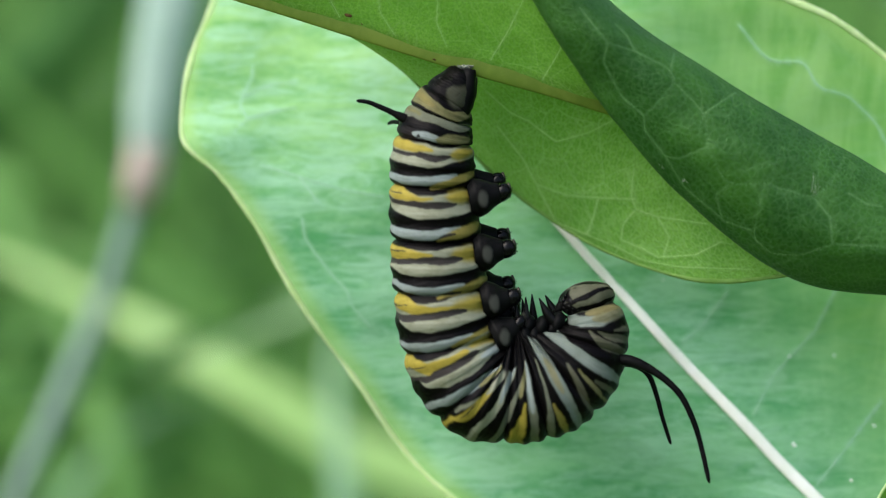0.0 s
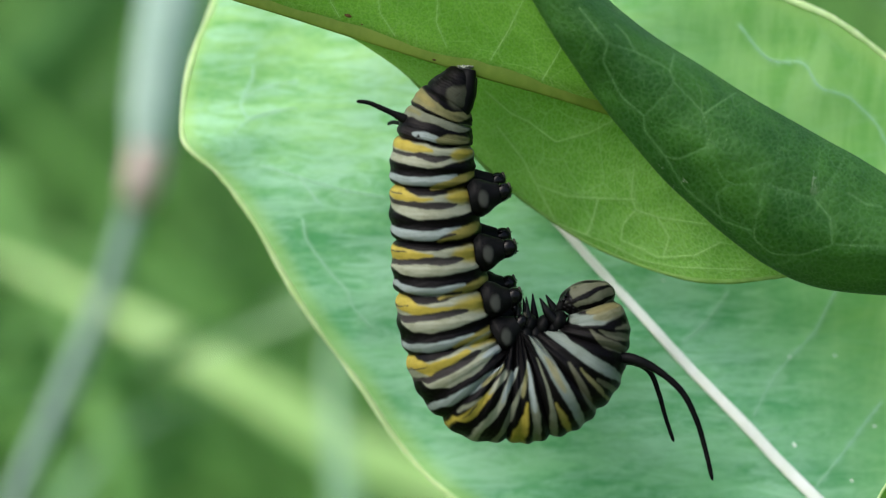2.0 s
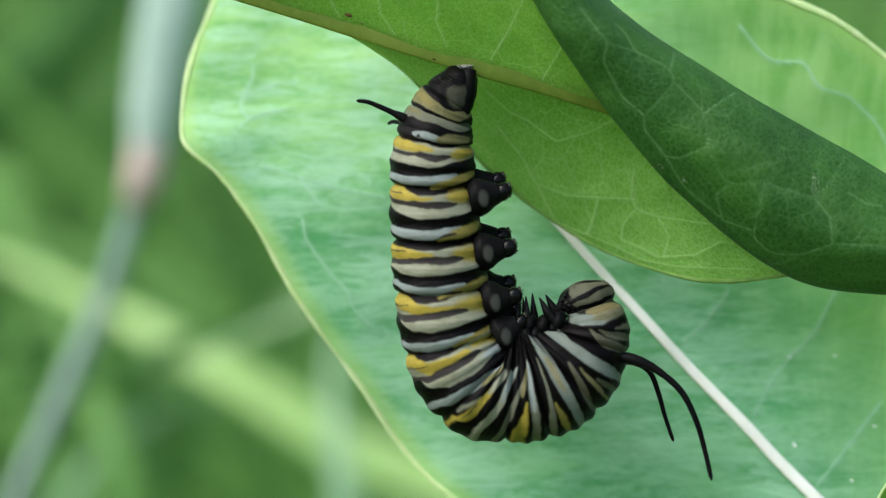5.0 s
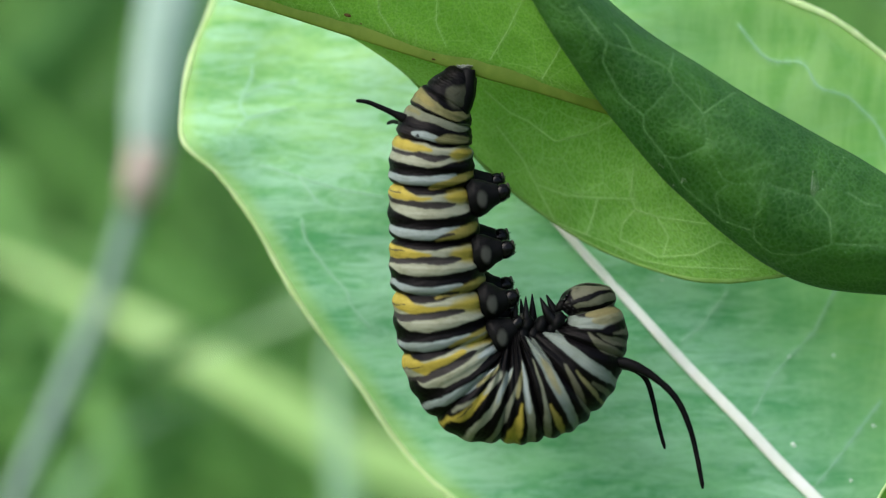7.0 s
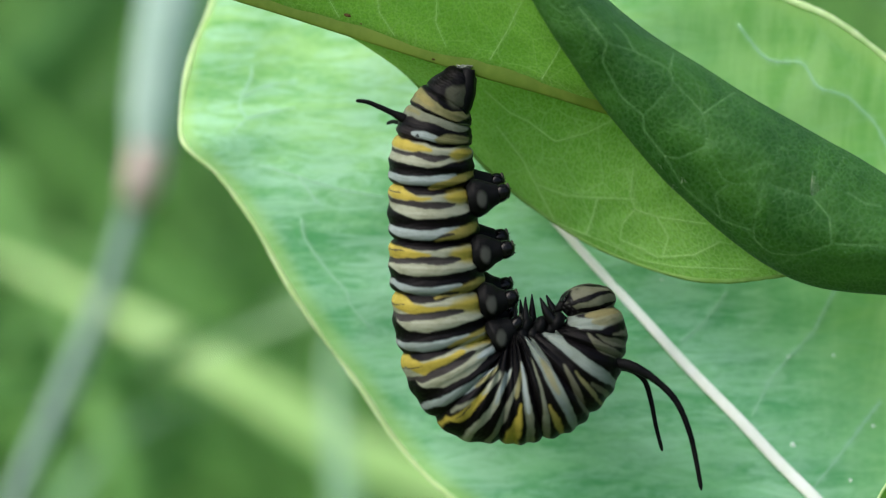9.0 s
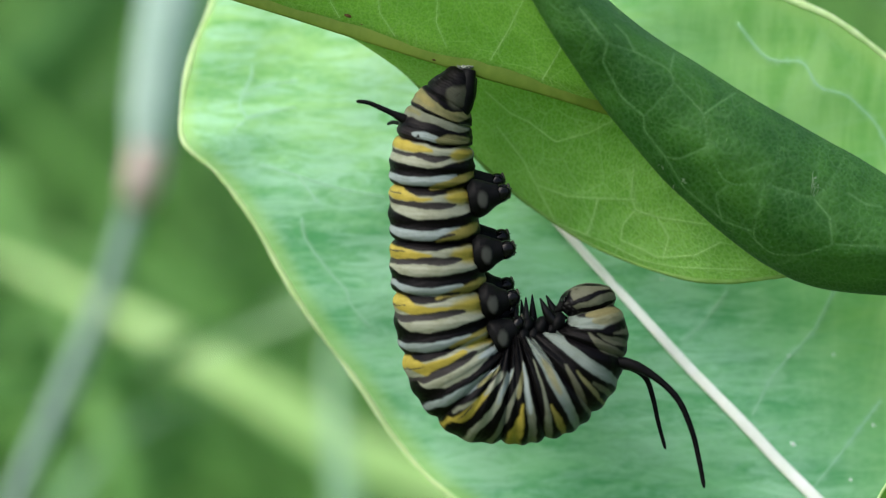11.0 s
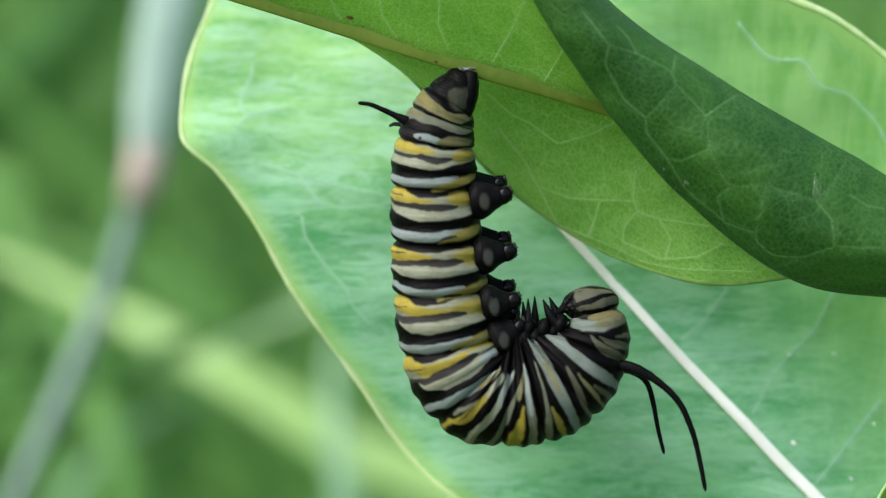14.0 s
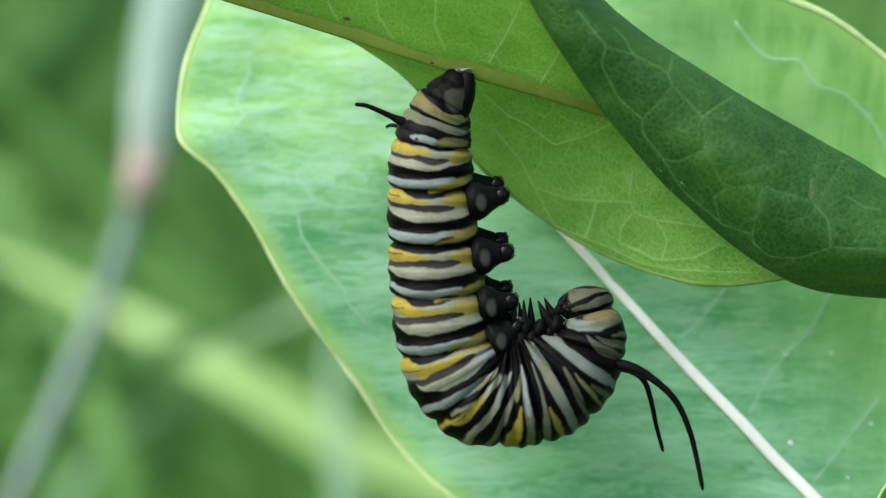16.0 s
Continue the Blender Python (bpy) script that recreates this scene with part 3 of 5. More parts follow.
def margin(pts_row, radius):
    g = Geo()
    g.tube(pts_row, radius * (1 + 0.22 * waves(np.array(pts_row), 7.0, 4) + 0.14 * waves(np.array(pts_row), 1.8, 5)), 8, 0.5)
    return g


NEAR_VEINS = [
    [(0.3, -1.0, 16.5), (-0.5, -2.0, 18.3), (-0.4, -3.0, 20.7)],
    [(3.9, -1.0, 15.4), (5.3, -3.0, 17.7), (6.5, -4.0, 20.1)],
    [(-3.9, -1.0, 17.4), (-5.1, -2.0, 19.2), (-5.3, -3.0, 20.9)],
    [(-8.4, -1.0, 18.9), (-9.1, -2.0, 20.1), (-9.3, -3.0, 20.9)],
    [(8.1, -1.0, 13.8), (9.2, -2.0, 15.6), (9.8, -3.0, 16.8)],
]
FAR_VEINS = [
    [(7.2, 5.0, 10.7), (9.5, 5.0, 9.0), (12.1, 5.0, 9.7), (14.1, 3.0, 10.7)],
    [(7.9, 6.0, 5.5), (10.5, 6.0, 4.5), (13.1, 6.0, 4.3), (16.1, 5.0, 4.2)],
    [(16.0, 5.0, 6.7), (15.8, 5.0, 4.5), (16.2, 5.0, 3.3), (18.0, 5.0, 2.7), (22.0, 4.0, 2.1)],
    [(16.2, 5.0, 3.3), (15.2, 6.0, 2.1), (15.0, 6.0, 0.8), (16.9, 6.0, 0.0)],
    [(16.9, 6.0, 0.0), (18.0, 6.0, -0.7), (21.1, 5.0, -0.5), (23.2, 4.0, 0.6)],
    [(9.6, 7.0, 2.3), (12.2, 7.0, 1.2), (14.6, 7.0, 0.2), (16.9, 6.0, -1.0), (19.8, 6.0, -1.5), (25.7, 4.0, -1.7)],
    [(4.6, 6.0, 10.3), (6.7, 6.0, 7.7), (7.9, 6.0, 5.5), (9.6, 7.0, 2.3)],
    [(18.0, 5.0, 2.7), (19.0, 5.0, 1.0), (18.5, 5.0, -0.7)],
    [(12.2, 7.0, 1.2), (12.7, 6.0, 2.7), (13.1, 6.0, 4.3)],
    [(3.6, 4.0, 13.2), (5.7, 5.0, 11.4), (7.2, 5.0, 10.7)],
]
ROLL_VEINS = [
    [(10.8, -5.0, 19.1), (13.0, -6.0, 16.3), (15.2, -6.0, 15.7), (18.1, -6.0, 14.3), (18.4, -6.0, 13.2), (16.8, -6.0, 11.4), (16.0, -5.0, 10.6)],
    [(18.1, -6.0, 14.3), (18.6, -5.0, 15.8)],
    [(18.4, -6.0, 13.2), (20.8, -6.0, 10.8), (21.0, -6.0, 8.1), (21.9, -6.0, 6.1), (22.7, -6.0, 5.1), (25.5, -6.0, 5.2), (29.6, -6.0, 4.0), (31.0, -5.0, 5.4), (32.4, -4.0, 7.4)],
    [(20.8, -6.0, 10.8), (22.1, -6.0, 11.7), (23.6, -5.0, 12.6)],
    [(16.0, -5.0, 10.6), (16.1, -5.0, 9.5), (17.8, -5.0, 7.4), (18.8, -6.0, 7.2), (21.0, -6.0, 8.1)],
    [(22.7, -6.0, 5.1), (21.8, -6.0, 4.3), (22.5, -5.0, 2.3), (24.7, -5.0, 1.5)],
    [(25.5, -6.0, 5.2), (25.0, -5.0, 2.7), (24.9, -5.0, 0.9), (26.4, -4.0, -0.4), (28.7, -4.0, -0.5), (31.0, -4.0, 0.4), (35.4, -4.0, 0.2)],
    [(29.6, -6.0, 4.0), (30.8, -5.0, 2.5), (31.0, -4.0, 0.4)],
    [(13.0, -6.0, 16.3), (12.7, -5.0, 14.9), (14.2, -5.0, 12.2), (16.0, -5.0, 10.6)],
    [(17.8, -5.0, 7.4), (19.4, -4.0, 5.0), (22.6, -4.0, 2.3)],
    [(32.4, -5.0, 4.5), (33.9, -5.0, 3.6), (35.2, -5.0, 3.4)],
    [(15.2, -6.0, 15.7), (14.6, -6.0, 17.0), (13.7, -6.0, 17.9)],
]


def build_front_leaf():
    root = (36.1, 1.5, 3.8)
    ob = thing("milkweed_leaf", root, "green milkweed leaf, rolled over, holding the caterpillar", "leaf")
    rib = spline(FRONT_RIB, 60)
    upper = loft([FRONT_RIB, [(-16.1, -2.0, 24.2), (-10.2, -2.2, 22.8), (-2.9, -2.4, 21.4), (4.4, -2.4, 19.8), (8.9, -2.0, 18.3), (13.8, -0.8, 14.7)], [(-14.5, -5.0, 30.1), (-3.7, -6.0, 28.6), (5.2, -5.5, 26.4), (10.2, -3.5, 22.7), (13.8, -1.2, 16.5)]], 170, 80)
    upper = rumple(rumple(upper, 0.35, 5.0, 1), 0.12, 2.0, 4)
    upper[:, 0] = spline(FRONT_RIB, 170)
    upper, near_vein = veined(upper, NEAR_VEINS, 0.3, -0.06, (0, 1))
    g = Geo()
    g.grid(upper, sheet_uv(upper), weight=near_vein)
    blade = part("near_blade", g, leaf_under, ob, "bright yellow-green underside of the blade")
    for places in NEAR_VEINS:
        part("vein", lay(upper, places, 0.030, (0, 1), 0.005), vein_green, blade)

    lower = loft(
        [
            [(-11.3, 1.6, 19.6), (-6.7, 2.4, 18.0), (3.1, 3.6, 15.2), (13.9, 3.6, 11.9), (21.8, 3.0, 8.6), (29.7, 2.5, 4.3)],
            [(-10.9, 2.6, 19.4), (-6.3, 3.8, 16.8), (0.8, 5.6, 12.4), (10.3, 6.0, 6.7), (19.7, 4.8, 3.3), (29.3, 2.5, 1.4)],
            [(-10.5, 3.0, 19.3), (-6.8, 4.5, 17.5), (-2.1, 6.5, 13.9), (3.2, 7.6, 7.4), (10.4, 7.6, 1.7), (16.0, 6.4, -1.1), (21.6, 4.8, -2.6), (28.4, 3.0, -2.2), (31.6, 2.5, -1.4)],
        ],
        330,
        190,
    )
    lower = rumple(rumple(lower, 0.3, 6.0, 7), 0.12, 2.0, 9)
    lower, near_vein = veined(lower, FAR_VEINS, 0.34, -0.05, (0, 1))
    g = Geo()
    g.grid(lower, sheet_uv(lower), weight=near_vein)
    blade = part("far_blade", g, leaf_far, ob, "mid-green underside with pale net veins")
    part("margin", margin(lower[:, -1], 0.16), margin_green, blade)
    for places in FAR_VEINS:
        part("vein", lay(lower, places, 0.026, (0, 1), 0.005), vein_green, blade)

    # the roll leans back towards its ridge
    back = (0, 0, 0.4, 1.8, 3.2, 3.6)
    rows = [
        [(7.3, -2.6, 22.8), (10.1, -2.4, 17.3), (13.2, -1.2, 12.0), (19.8, 1.0, 5.1), (28.6, 1.5, -1.3), (36.1, 1.5, -2.7), (42.6, 1.5, -2.7)],
        [(5.6, -5.2, 22.5), (8.8, -4.6, 17.1), (12.3, -3.2, 12.3), (19.0, -1.6, 4.6), (28.2, -1.2, -2.3), (35.9, -1.4, -3.7), (41.9, -1.6, -3.5)],
        [(7.6, -6.6, 22.3), (12.1, -6.4, 17.0), (15.5, -5.8, 13.0), (21.7, -5.6, 6.8), (29.4, -5.2, 1.4), (35.7, -5.0, -0.4), (41.2, -4.8, -1.3)],
        [(9.6, -6.0, 22.4), (14.5, -6.2, 17.4), (19.4, -6.2, 13.4), (26.2, -6.0, 8.5), (32.0, -5.6, 5.0), (36.5, -5.4, 2.3), (41.1, -5.0, 0.5)],
        [(10.6, -4.0, 22.6), (15.1, -4.2, 18.3), (21.0, -4.2, 14.4), (28.2, -4.0, 10.1), (33.7, -4.0, 7.0), (37.8, -3.8, 4.3), (41.4, -3.6, 1.9)],
        [(10.4, -1.5, 22.9), (14.7, -1.8, 17.9), (20.4, -1.8, 13.7), (27.7, -1.6, 9.4), (33.2, -1.6, 6.4), (37.3, -1.6, 3.7), (41.4, -1.6, 1.4)],
    ]
    roll = loft([[(x * (186 + y + b) / (186 + y), y + b, z * (186 + y + b) / (186 + y)) for x, y, z in row] for row, b in zip(rows, back)], 420, 260)
    roll = rumple(rumple(roll, 0.30, 4.5, 12), 0.12, 1.9, 15)
    roll, near_vein = veined(roll, ROLL_VEINS, 0.38, 0.05, (0.2, 0.85))
    g = Geo()
    g.grid(roll, sheet_uv(roll), weight=near_vein)
    blade = part("rolled_blade", g, leaf_upper, ob, "dark green rolled upper side with pale net veins")
    for places in ROLL_VEINS:
        part("vein", lay(roll, places, 0.018, (0.2, 0.85), 0.0), vein_dark, blade)

    g = Geo()
    g.tube(rib + np.array((0, -0.15, 0.32)), np.linspace(0.72, 0.82, 60), 14, 0.20)
    part("midrib", g, rib_brown, ob, "olive brown midrib on the underside")
    for x, y, z, size in ((-7.7, -0.6, 19.0, 0.24), (-0.7, -0.7, 15.4, 0.12), (-6.6, -0.6, 18.3, 0.08)):
        g = Geo()
        g.ball((x, y, z), ((size * 1.3, 0, -size * 0.4), (size * 0.2, 0, size * 0.6), (0, -0.08, 0)), 6, 10)
        part("scar", g, scar_brown, ob, "small brown scar")
    rng = random.Random(8)
    for x, _, z, reach in ((29.6, -6.0, 4.4, 1.25), (18.9, -3.0, 4.9, 0.7), (19.5, -3.0, 5.4, 0.5), (17.6, -3.0, 6.6, 0.5)):
        at = roll.reshape(-1, 3)
        y = float(at[np.argsort((at[:, 0] - x) ** 2 + (at[:, 2] - z) ** 2)[:8], 1].min())
        g = Geo()
        for _ in range(9):
            a = np.array((x + rng.uniform(-0.35, 0.35), y - 0.02, z + rng.uniform(-0.4, 0.4) * reach))
            b = a + np.array((rng.uniform(0.05, 0.3) * reach, -0.10, rng.uniform(0.5, 1.4) * reach))
            g.tube(np.array([a, (a + b) / 2 + (0.03, -0.03, 0), b]), [0.007, 0.006, 0.003], 4)
        part("hair_tuft", g, hair_pale, blade, "tuft of white hairs")

    g = Geo()
    g.tube(spline([(27.7, 1.6, 1.9), (36.1, 1.5, 0.0), (45.0, 2.0, -1.8), (64, 12, 2.0)], 20), 1.0, 12)
    part("petiole", g, rib_brown, ob)
    return ob


BACK_LEFT_VEINS = [
    [(-16.8, 11.0, 16.1), (-16.8, 11.0, 15.1), (-17.6, 11.0, 13.5), (-17.8, 11.0, 12.4), (-17.0, 11.0, 11.4), (-18.2, 11.0, 10.2)],
    [(-17.4, 12.0, 13.4), (-15.4, 12.0, 14.4), (-12.9, 12.0, 14.8)],
    [(-17.0, 12.0, 11.4), (-15.4, 12.0, 11.9), (-12.9, 12.0, 12.4)],
    [(-15.8, 12.0, 7.3), (-12.5, 12.0, 6.3), (-9.0, 12.0, 5.2), (-5.0, 12.0, 4.5)],
    [(-12.5, 12.0, 6.3), (-10.8, 12.0, 4.0)],
    [(-12.2, 12.0, 2.6), (-12.0, 12.0, 1.0), (-11.0, 12.0, -0.5), (-9.5, 11.0, -2.4), (-8.3, 11.0, -3.6), (-8.0, 11.0, -4.8), (-6.3, 11.0, -6.8)],
]
BACK_RIGHT_VEINS = [
    [(34.7, 12.0, -3.1), (32.6, 11.0, -7.3), (30.3, 11.0, -9.5), (28.6, 11.0, -11.3), (26.7, 11.0, -14.4)],
    [(24.9, 12.0, -3.8), (22.3, 11.0, -6.9), (20.6, 11.0, -8.0)],
    [(38.3, 11.0, -13.4), (35.2, 11.0, -17.0), (32.0, 11.0, -20.6)],
    [(25.7, 15.0, 19.5), (27.6, 15.0, 17.0), (28.8, 15.0, 16.2), (31.2, 15.0, 16.3), (32.5, 14.0, 13.9), (35.0, 14.0, 13.3), (37.5, 14.0, 10.9), (38.6, 14.0, 8.7)],
]
BACK_RIB = [(-18.4, 24.0, 36.6), (-8.5, 16.0, 22.1), (0.8, 12.6, 12.0), (10.2, 11.0, 1.9), (16.1, 10.6, -4.6), (24.6, 10.2, -13.7), (31.9, 10.0, -21.4), (37.7, 10.0, -27.7), (43.5, 10.0, -32.0)]


def droop(points):
    """The lower part of the leaf hangs back a little, spreading as it goes."""
    p = np.array(points, float)
    k = 0.14 * np.clip(-4.0 - p[..., 2] - 0.6 * np.clip(p[..., 0] + 4.0, 0, None), 0, None)
    wide = 1 + k / (186 + p[..., 1])
    return np.stack([p[..., 0] * wide, p[..., 1] + k, p[..., 2] * wide], -1)


def build_back_leaf():
    root = (43.5, 10.0, -32.0)
    left_veins, right_veins = [[droop(v) for v in veins] for veins in (BACK_LEFT_VEINS, BACK_RIGHT_VEINS)]
    ob = thing("milkweed_leaf", root, "broad pale green milkweed leaf with a white midrib", "leaf")
    left = loft(
        [
            [(-18.5, 24.0, 36.7), (-20.1, 21.0, 28.8), (-20.4, 18.0, 22.7), (-21.9, 16.0, 18.1), (-22.9, 13.6, 12.2), (-22.4, 11.6, 9.1), (-19.5, 12.0, 6.5), (-16.4, 12.0, 2.3), (-13.5, 12.0, -3.0), (-10.5, 12.0, -7.4), (-7.1, 12.0, -11.9), (-4.3, 12.0, -16.2), (-1.6, 11.6, -19.4), (1.1, 11.0, -21.6), (6.6, 10.4, -24.8), (17.8, 10.0, -30.1), (42.6, 10.0, -32.2)],
            [(-18.5, 24.0, 36.7), (-15.4, 18.5, 25.4), (-13.2, 15.0, 16.0), (-9.0, 12.0, 6.9), (-3.1, 11.6, -1.9), (3.7, 11.4, -9.7), (9.6, 11.2, -16.6), (16.9, 11.0, -22.4), (27.1, 10.5, -27.7), (43.1, 10.0, -32.1)],
            BACK_RIB,
        ],
        200,
        110,
    )
    left = rumple(droop(left), 0.5, 7.0, 21)
    left, near_vein = veined(left, left_veins, 0.55, -0.08, (0, 1))
    g = Geo()
    g.grid(left, sheet_uv(left), weight=near_vein)
    blade = part("near_half", g, leaf_back, ob, "pale glaucous green blade with mottled sheen")
    edge = left[:, 0] + np.array((0, -0.02, 0))
    part("margin", margin(edge, 0.24), margin_yellow, blade, "pale yellow leaf margin")
    for places in left_veins:
        part("vein", lay(left, places, 0.08, (0, 1), 0.02), vein_pale, blade)
    right = loft(
        [
            BACK_RIB,
            [(-18.3, 24.0, 36.7), (-1.2, 17.0, 26.3), (10.8, 15.0, 16.5), (21.8, 15.2, 6.1), (31.6, 14.2, -5.9), (38.7, 12.5, -16.7), (42.7, 10.4, -25.3), (44.0, 10.0, -32.1)],
            [(-18.2, 24.0, 36.7), (0.8, 18.0, 33.2), (18.1, 13.0, 26.7), (26.6, 10.6, 23.0), (30.0, 10.2, 21.4), (33.5, 9.8, 19.8), (38.0, 9.6, 16.5), (45.4, 9.8, 9.3), (50.8, 10.0, -0.4), (52.1, 11.0, -15.1), (48.5, 10.4, -25.3), (44.5, 10.0, -32.1)],
        ],
        200,
        110,
    )
    right = rumple(droop(right), 0.5, 7.0, 33)
    right[:, 0] = left[:, -1]
    right, near_vein = veined(right, right_veins, 0.55, -0.08, (0, 1))
    g = Geo()
    flipped = right[:, ::-1]
    g.grid(flipped, sheet_uv(flipped), weight=near_vein[:, ::-1])
    blade = part("far_half", g, leaf_back, ob, "pale glaucous green blade with faint veins")
    part("margin", margin(right[:, -1] + np.array((0, -0.02, 0)), 0.26), margin_yellow, blade, "pale yellow leaf margin")
    for places in right_veins:
        part("vein", lay(right, places, 0.08, (0, 1), 0.02), vein_pale, blade)
    for x, y, z, size in ((30.3, 10.0, -16.9, 0.22), (34.3, 11.0, -9.3, 0.13), (37.6, 10.5, -15.4, 0.15), (35.3, 10.2, -20.0, 0.15), (30.3, 10.8, -9.4, 0.13), (19.1, 10.5, -2.7, 0.12)):
        at = right.reshape(-1, 3)
        y = float(at[np.argmin((at[:, 0] - x) ** 2 + (at[:, 2] - z) ** 2), 1])
        g = Geo()
        g.ball((x, y - 0.05, z), ((size * 0.5, 0, size * 0.5), (-size * 0.8, 0, size * 0.8), (0, -size * 0.5, 0)), 6, 10)
        part("speck", g, fleck_white, blade, "tiny white fleck")
    g = Geo()
    rib = left[:, -1] + np.array((0, -0.25, 0))
    g.tube(rib, np.interp(np.linspace(0, 1, 200), [0, 0.45, 0.62, 0.85, 1], [0.13, 0.35, 0.42, 0.54, 0.75]), 14, 0.40)
    part("midrib", g, rib_pale, ob, "thick white midrib")
    g = Geo()
    g.tube(spline([(43.5, 10.0, -32.0), (49.4, 10.0, -35.4), (66, 12, -40)], 14), np.linspace(0.9, 1.3, 14), 12)
    part("petiole", g, rib_pale, ob)
    return ob


def build_corner_leaf():
    ob = thing("milkweed_leaf", (40.3, 4.0, -26.3), "tip of a yellow-green milkweed leaf", "leaf")
    pts = loft([[(36.6, 4.0, -26.3), (35.8, 3.4, -22.0), (36.3, 3.2, -20.4), (37.8, 3.4, -18.3)], [(39.6, 5.0, -26.5), (38.5, 4.4, -22.4), (38.7, 4.0, -20.4), (38.9, 3.6, -18.4)], [(42.2, 4.0, -26.3), (40.8, 4.0, -22.3), (40.5, 3.6, -20.2), (40.0, 3.6, -18.5)]], 30, 16)
    g = Geo()
    g.grid(pts, sheet_uv(pts))
    part("blade", g, leaf_under, ob)
    part("margin", margin(pts[:, 0], 0.12), margin_yellow, ob, "pale yellow leaf margin")
    g = Geo()
    g.tube(spline([(41.5, 5.0, -26.5), (44.8, 7.0, -31.5), (66, 12, -55)], 14), np.linspace(0.7, 1.2, 14), 10)
    part("petiole", g, rib_pale, ob)


def build_stem():
    g = Geo()
    g.tube(spline([(60, 20, -HEIGHT - 10), (64, 14, -300), (66, 12, -40), (64, 12, 40), (60, 12, 110)], 60), np.linspace(4.2, 2.6, 60), 18)
    ob = single("milkweed_plant", g, stem_green, "green upright milkweed stalk rising from the meadow", "plant", (60, 20, -HEIGHT))


# ---- caterpillar ----
# The body's line from the tail, where it hangs, down and round to the head: place and radius.
SPINE = [
    (1.8, 0.0, 14.6, 1.15), (1.2, 0.0, 13.4, 1.71), (0.2, 0.0, 11.8, 2.4), (-0.5, 0.0, 9.8, 3), (-0.8, 0.0, 7.4, 3.37), (-0.8, 0.0, 4.7, 3.5), (-0.6, 0.0, 1.9, 3.64),
    (-0.4, 0.0, -0.9, 3.74), (-0.1, 0.0, -3.6, 3.83), (0.3, 0.0, -6.4, 3.87), (1.1, 0.0, -9.2, 3.92), (2.9, 0.0, -11.5, 3.97), (5.3, 0.0, -12.2, 3.55), (7.9, 0.0, -11.9, 3.64),
    (10.2, 0.0, -10.5, 3.64), (11.8, 0.0, -8.3, 3.18), (12.3, 0.0, -6.2, 2.67), (11.9, 0.0, -4.6, 2.08),
]
# The far end of each segment, tail first, in thousandths of the spine.
ENDS = (63, 100, 149, 236, 342, 442, 547, 640, 714, 771, 840, 923, 987)

LINE = spline(SPINE, 900)
CUTS = [0] + [round(0.899 * e) for e in ENDS]
LINE_TAN = np.gradient(LINE[:, [0, 2]], axis=0)
LINE_TAN /= np.linalg.norm(LINE_TAN, axis=1)[:, None]


def body_rings(idx, swell, phi):
    """Rings of the body at places idx on its line, each swell times its radius, at angles phi from the back over the side to the belly."""
    at = np.arange(len(LINE))
    c = np.stack([np.interp(idx, at, LINE[:, q]) for q in range(4)], 1)
    t = np.stack([np.interp(idx, at, LINE_TAN[:, q]) for q in range(2)], 1)
    back = np.stack([t[:, 1], 0 * idx, -t[:, 0]], 1)
    along = np.stack([t[:, 0], 0 * idx, t[:, 1]], 1)
    k = idx / len(LINE)
    # the belly reaches further in where the body is bent double
    deep = np.interp(k, [0.515, 0.585, 0.653, 0.716, 0.777, 0.844, 0.909, 0.96], [0.0, 0.03, 0.24, 0.95, 0.86, 0.62, 0.26, 0.0])
    sag = np.interp(k, [0, 0.1, 0.5, 0.65, 1], [0.17, 0.14, 0.13, 0.04, 0.0])
    slant = np.interp(k, [0, 0.12, 0.25, 0.45, 0.60, 1], [0.0, -0.02, -0.05, -0.05, 0.0, 0.0])
    belly = 1.0 + (deep[:, None] - 0.02) * np.clip(-np.cos(phi), 0, 1)[None]
    r = np.reshape(c[:, 3] * swell, (-1, 1, 1))
    off = (np.cos(phi)[None] * belly)[..., None] * back[:, None] + np.sin(phi)[None, :, None] * np.array((0, -1, 0)) + (sag[:, None] * np.sin(phi) + slant[:, None] * np.cos(phi))[..., None] * along[:, None]
    return c[:, None, :3] + r * off


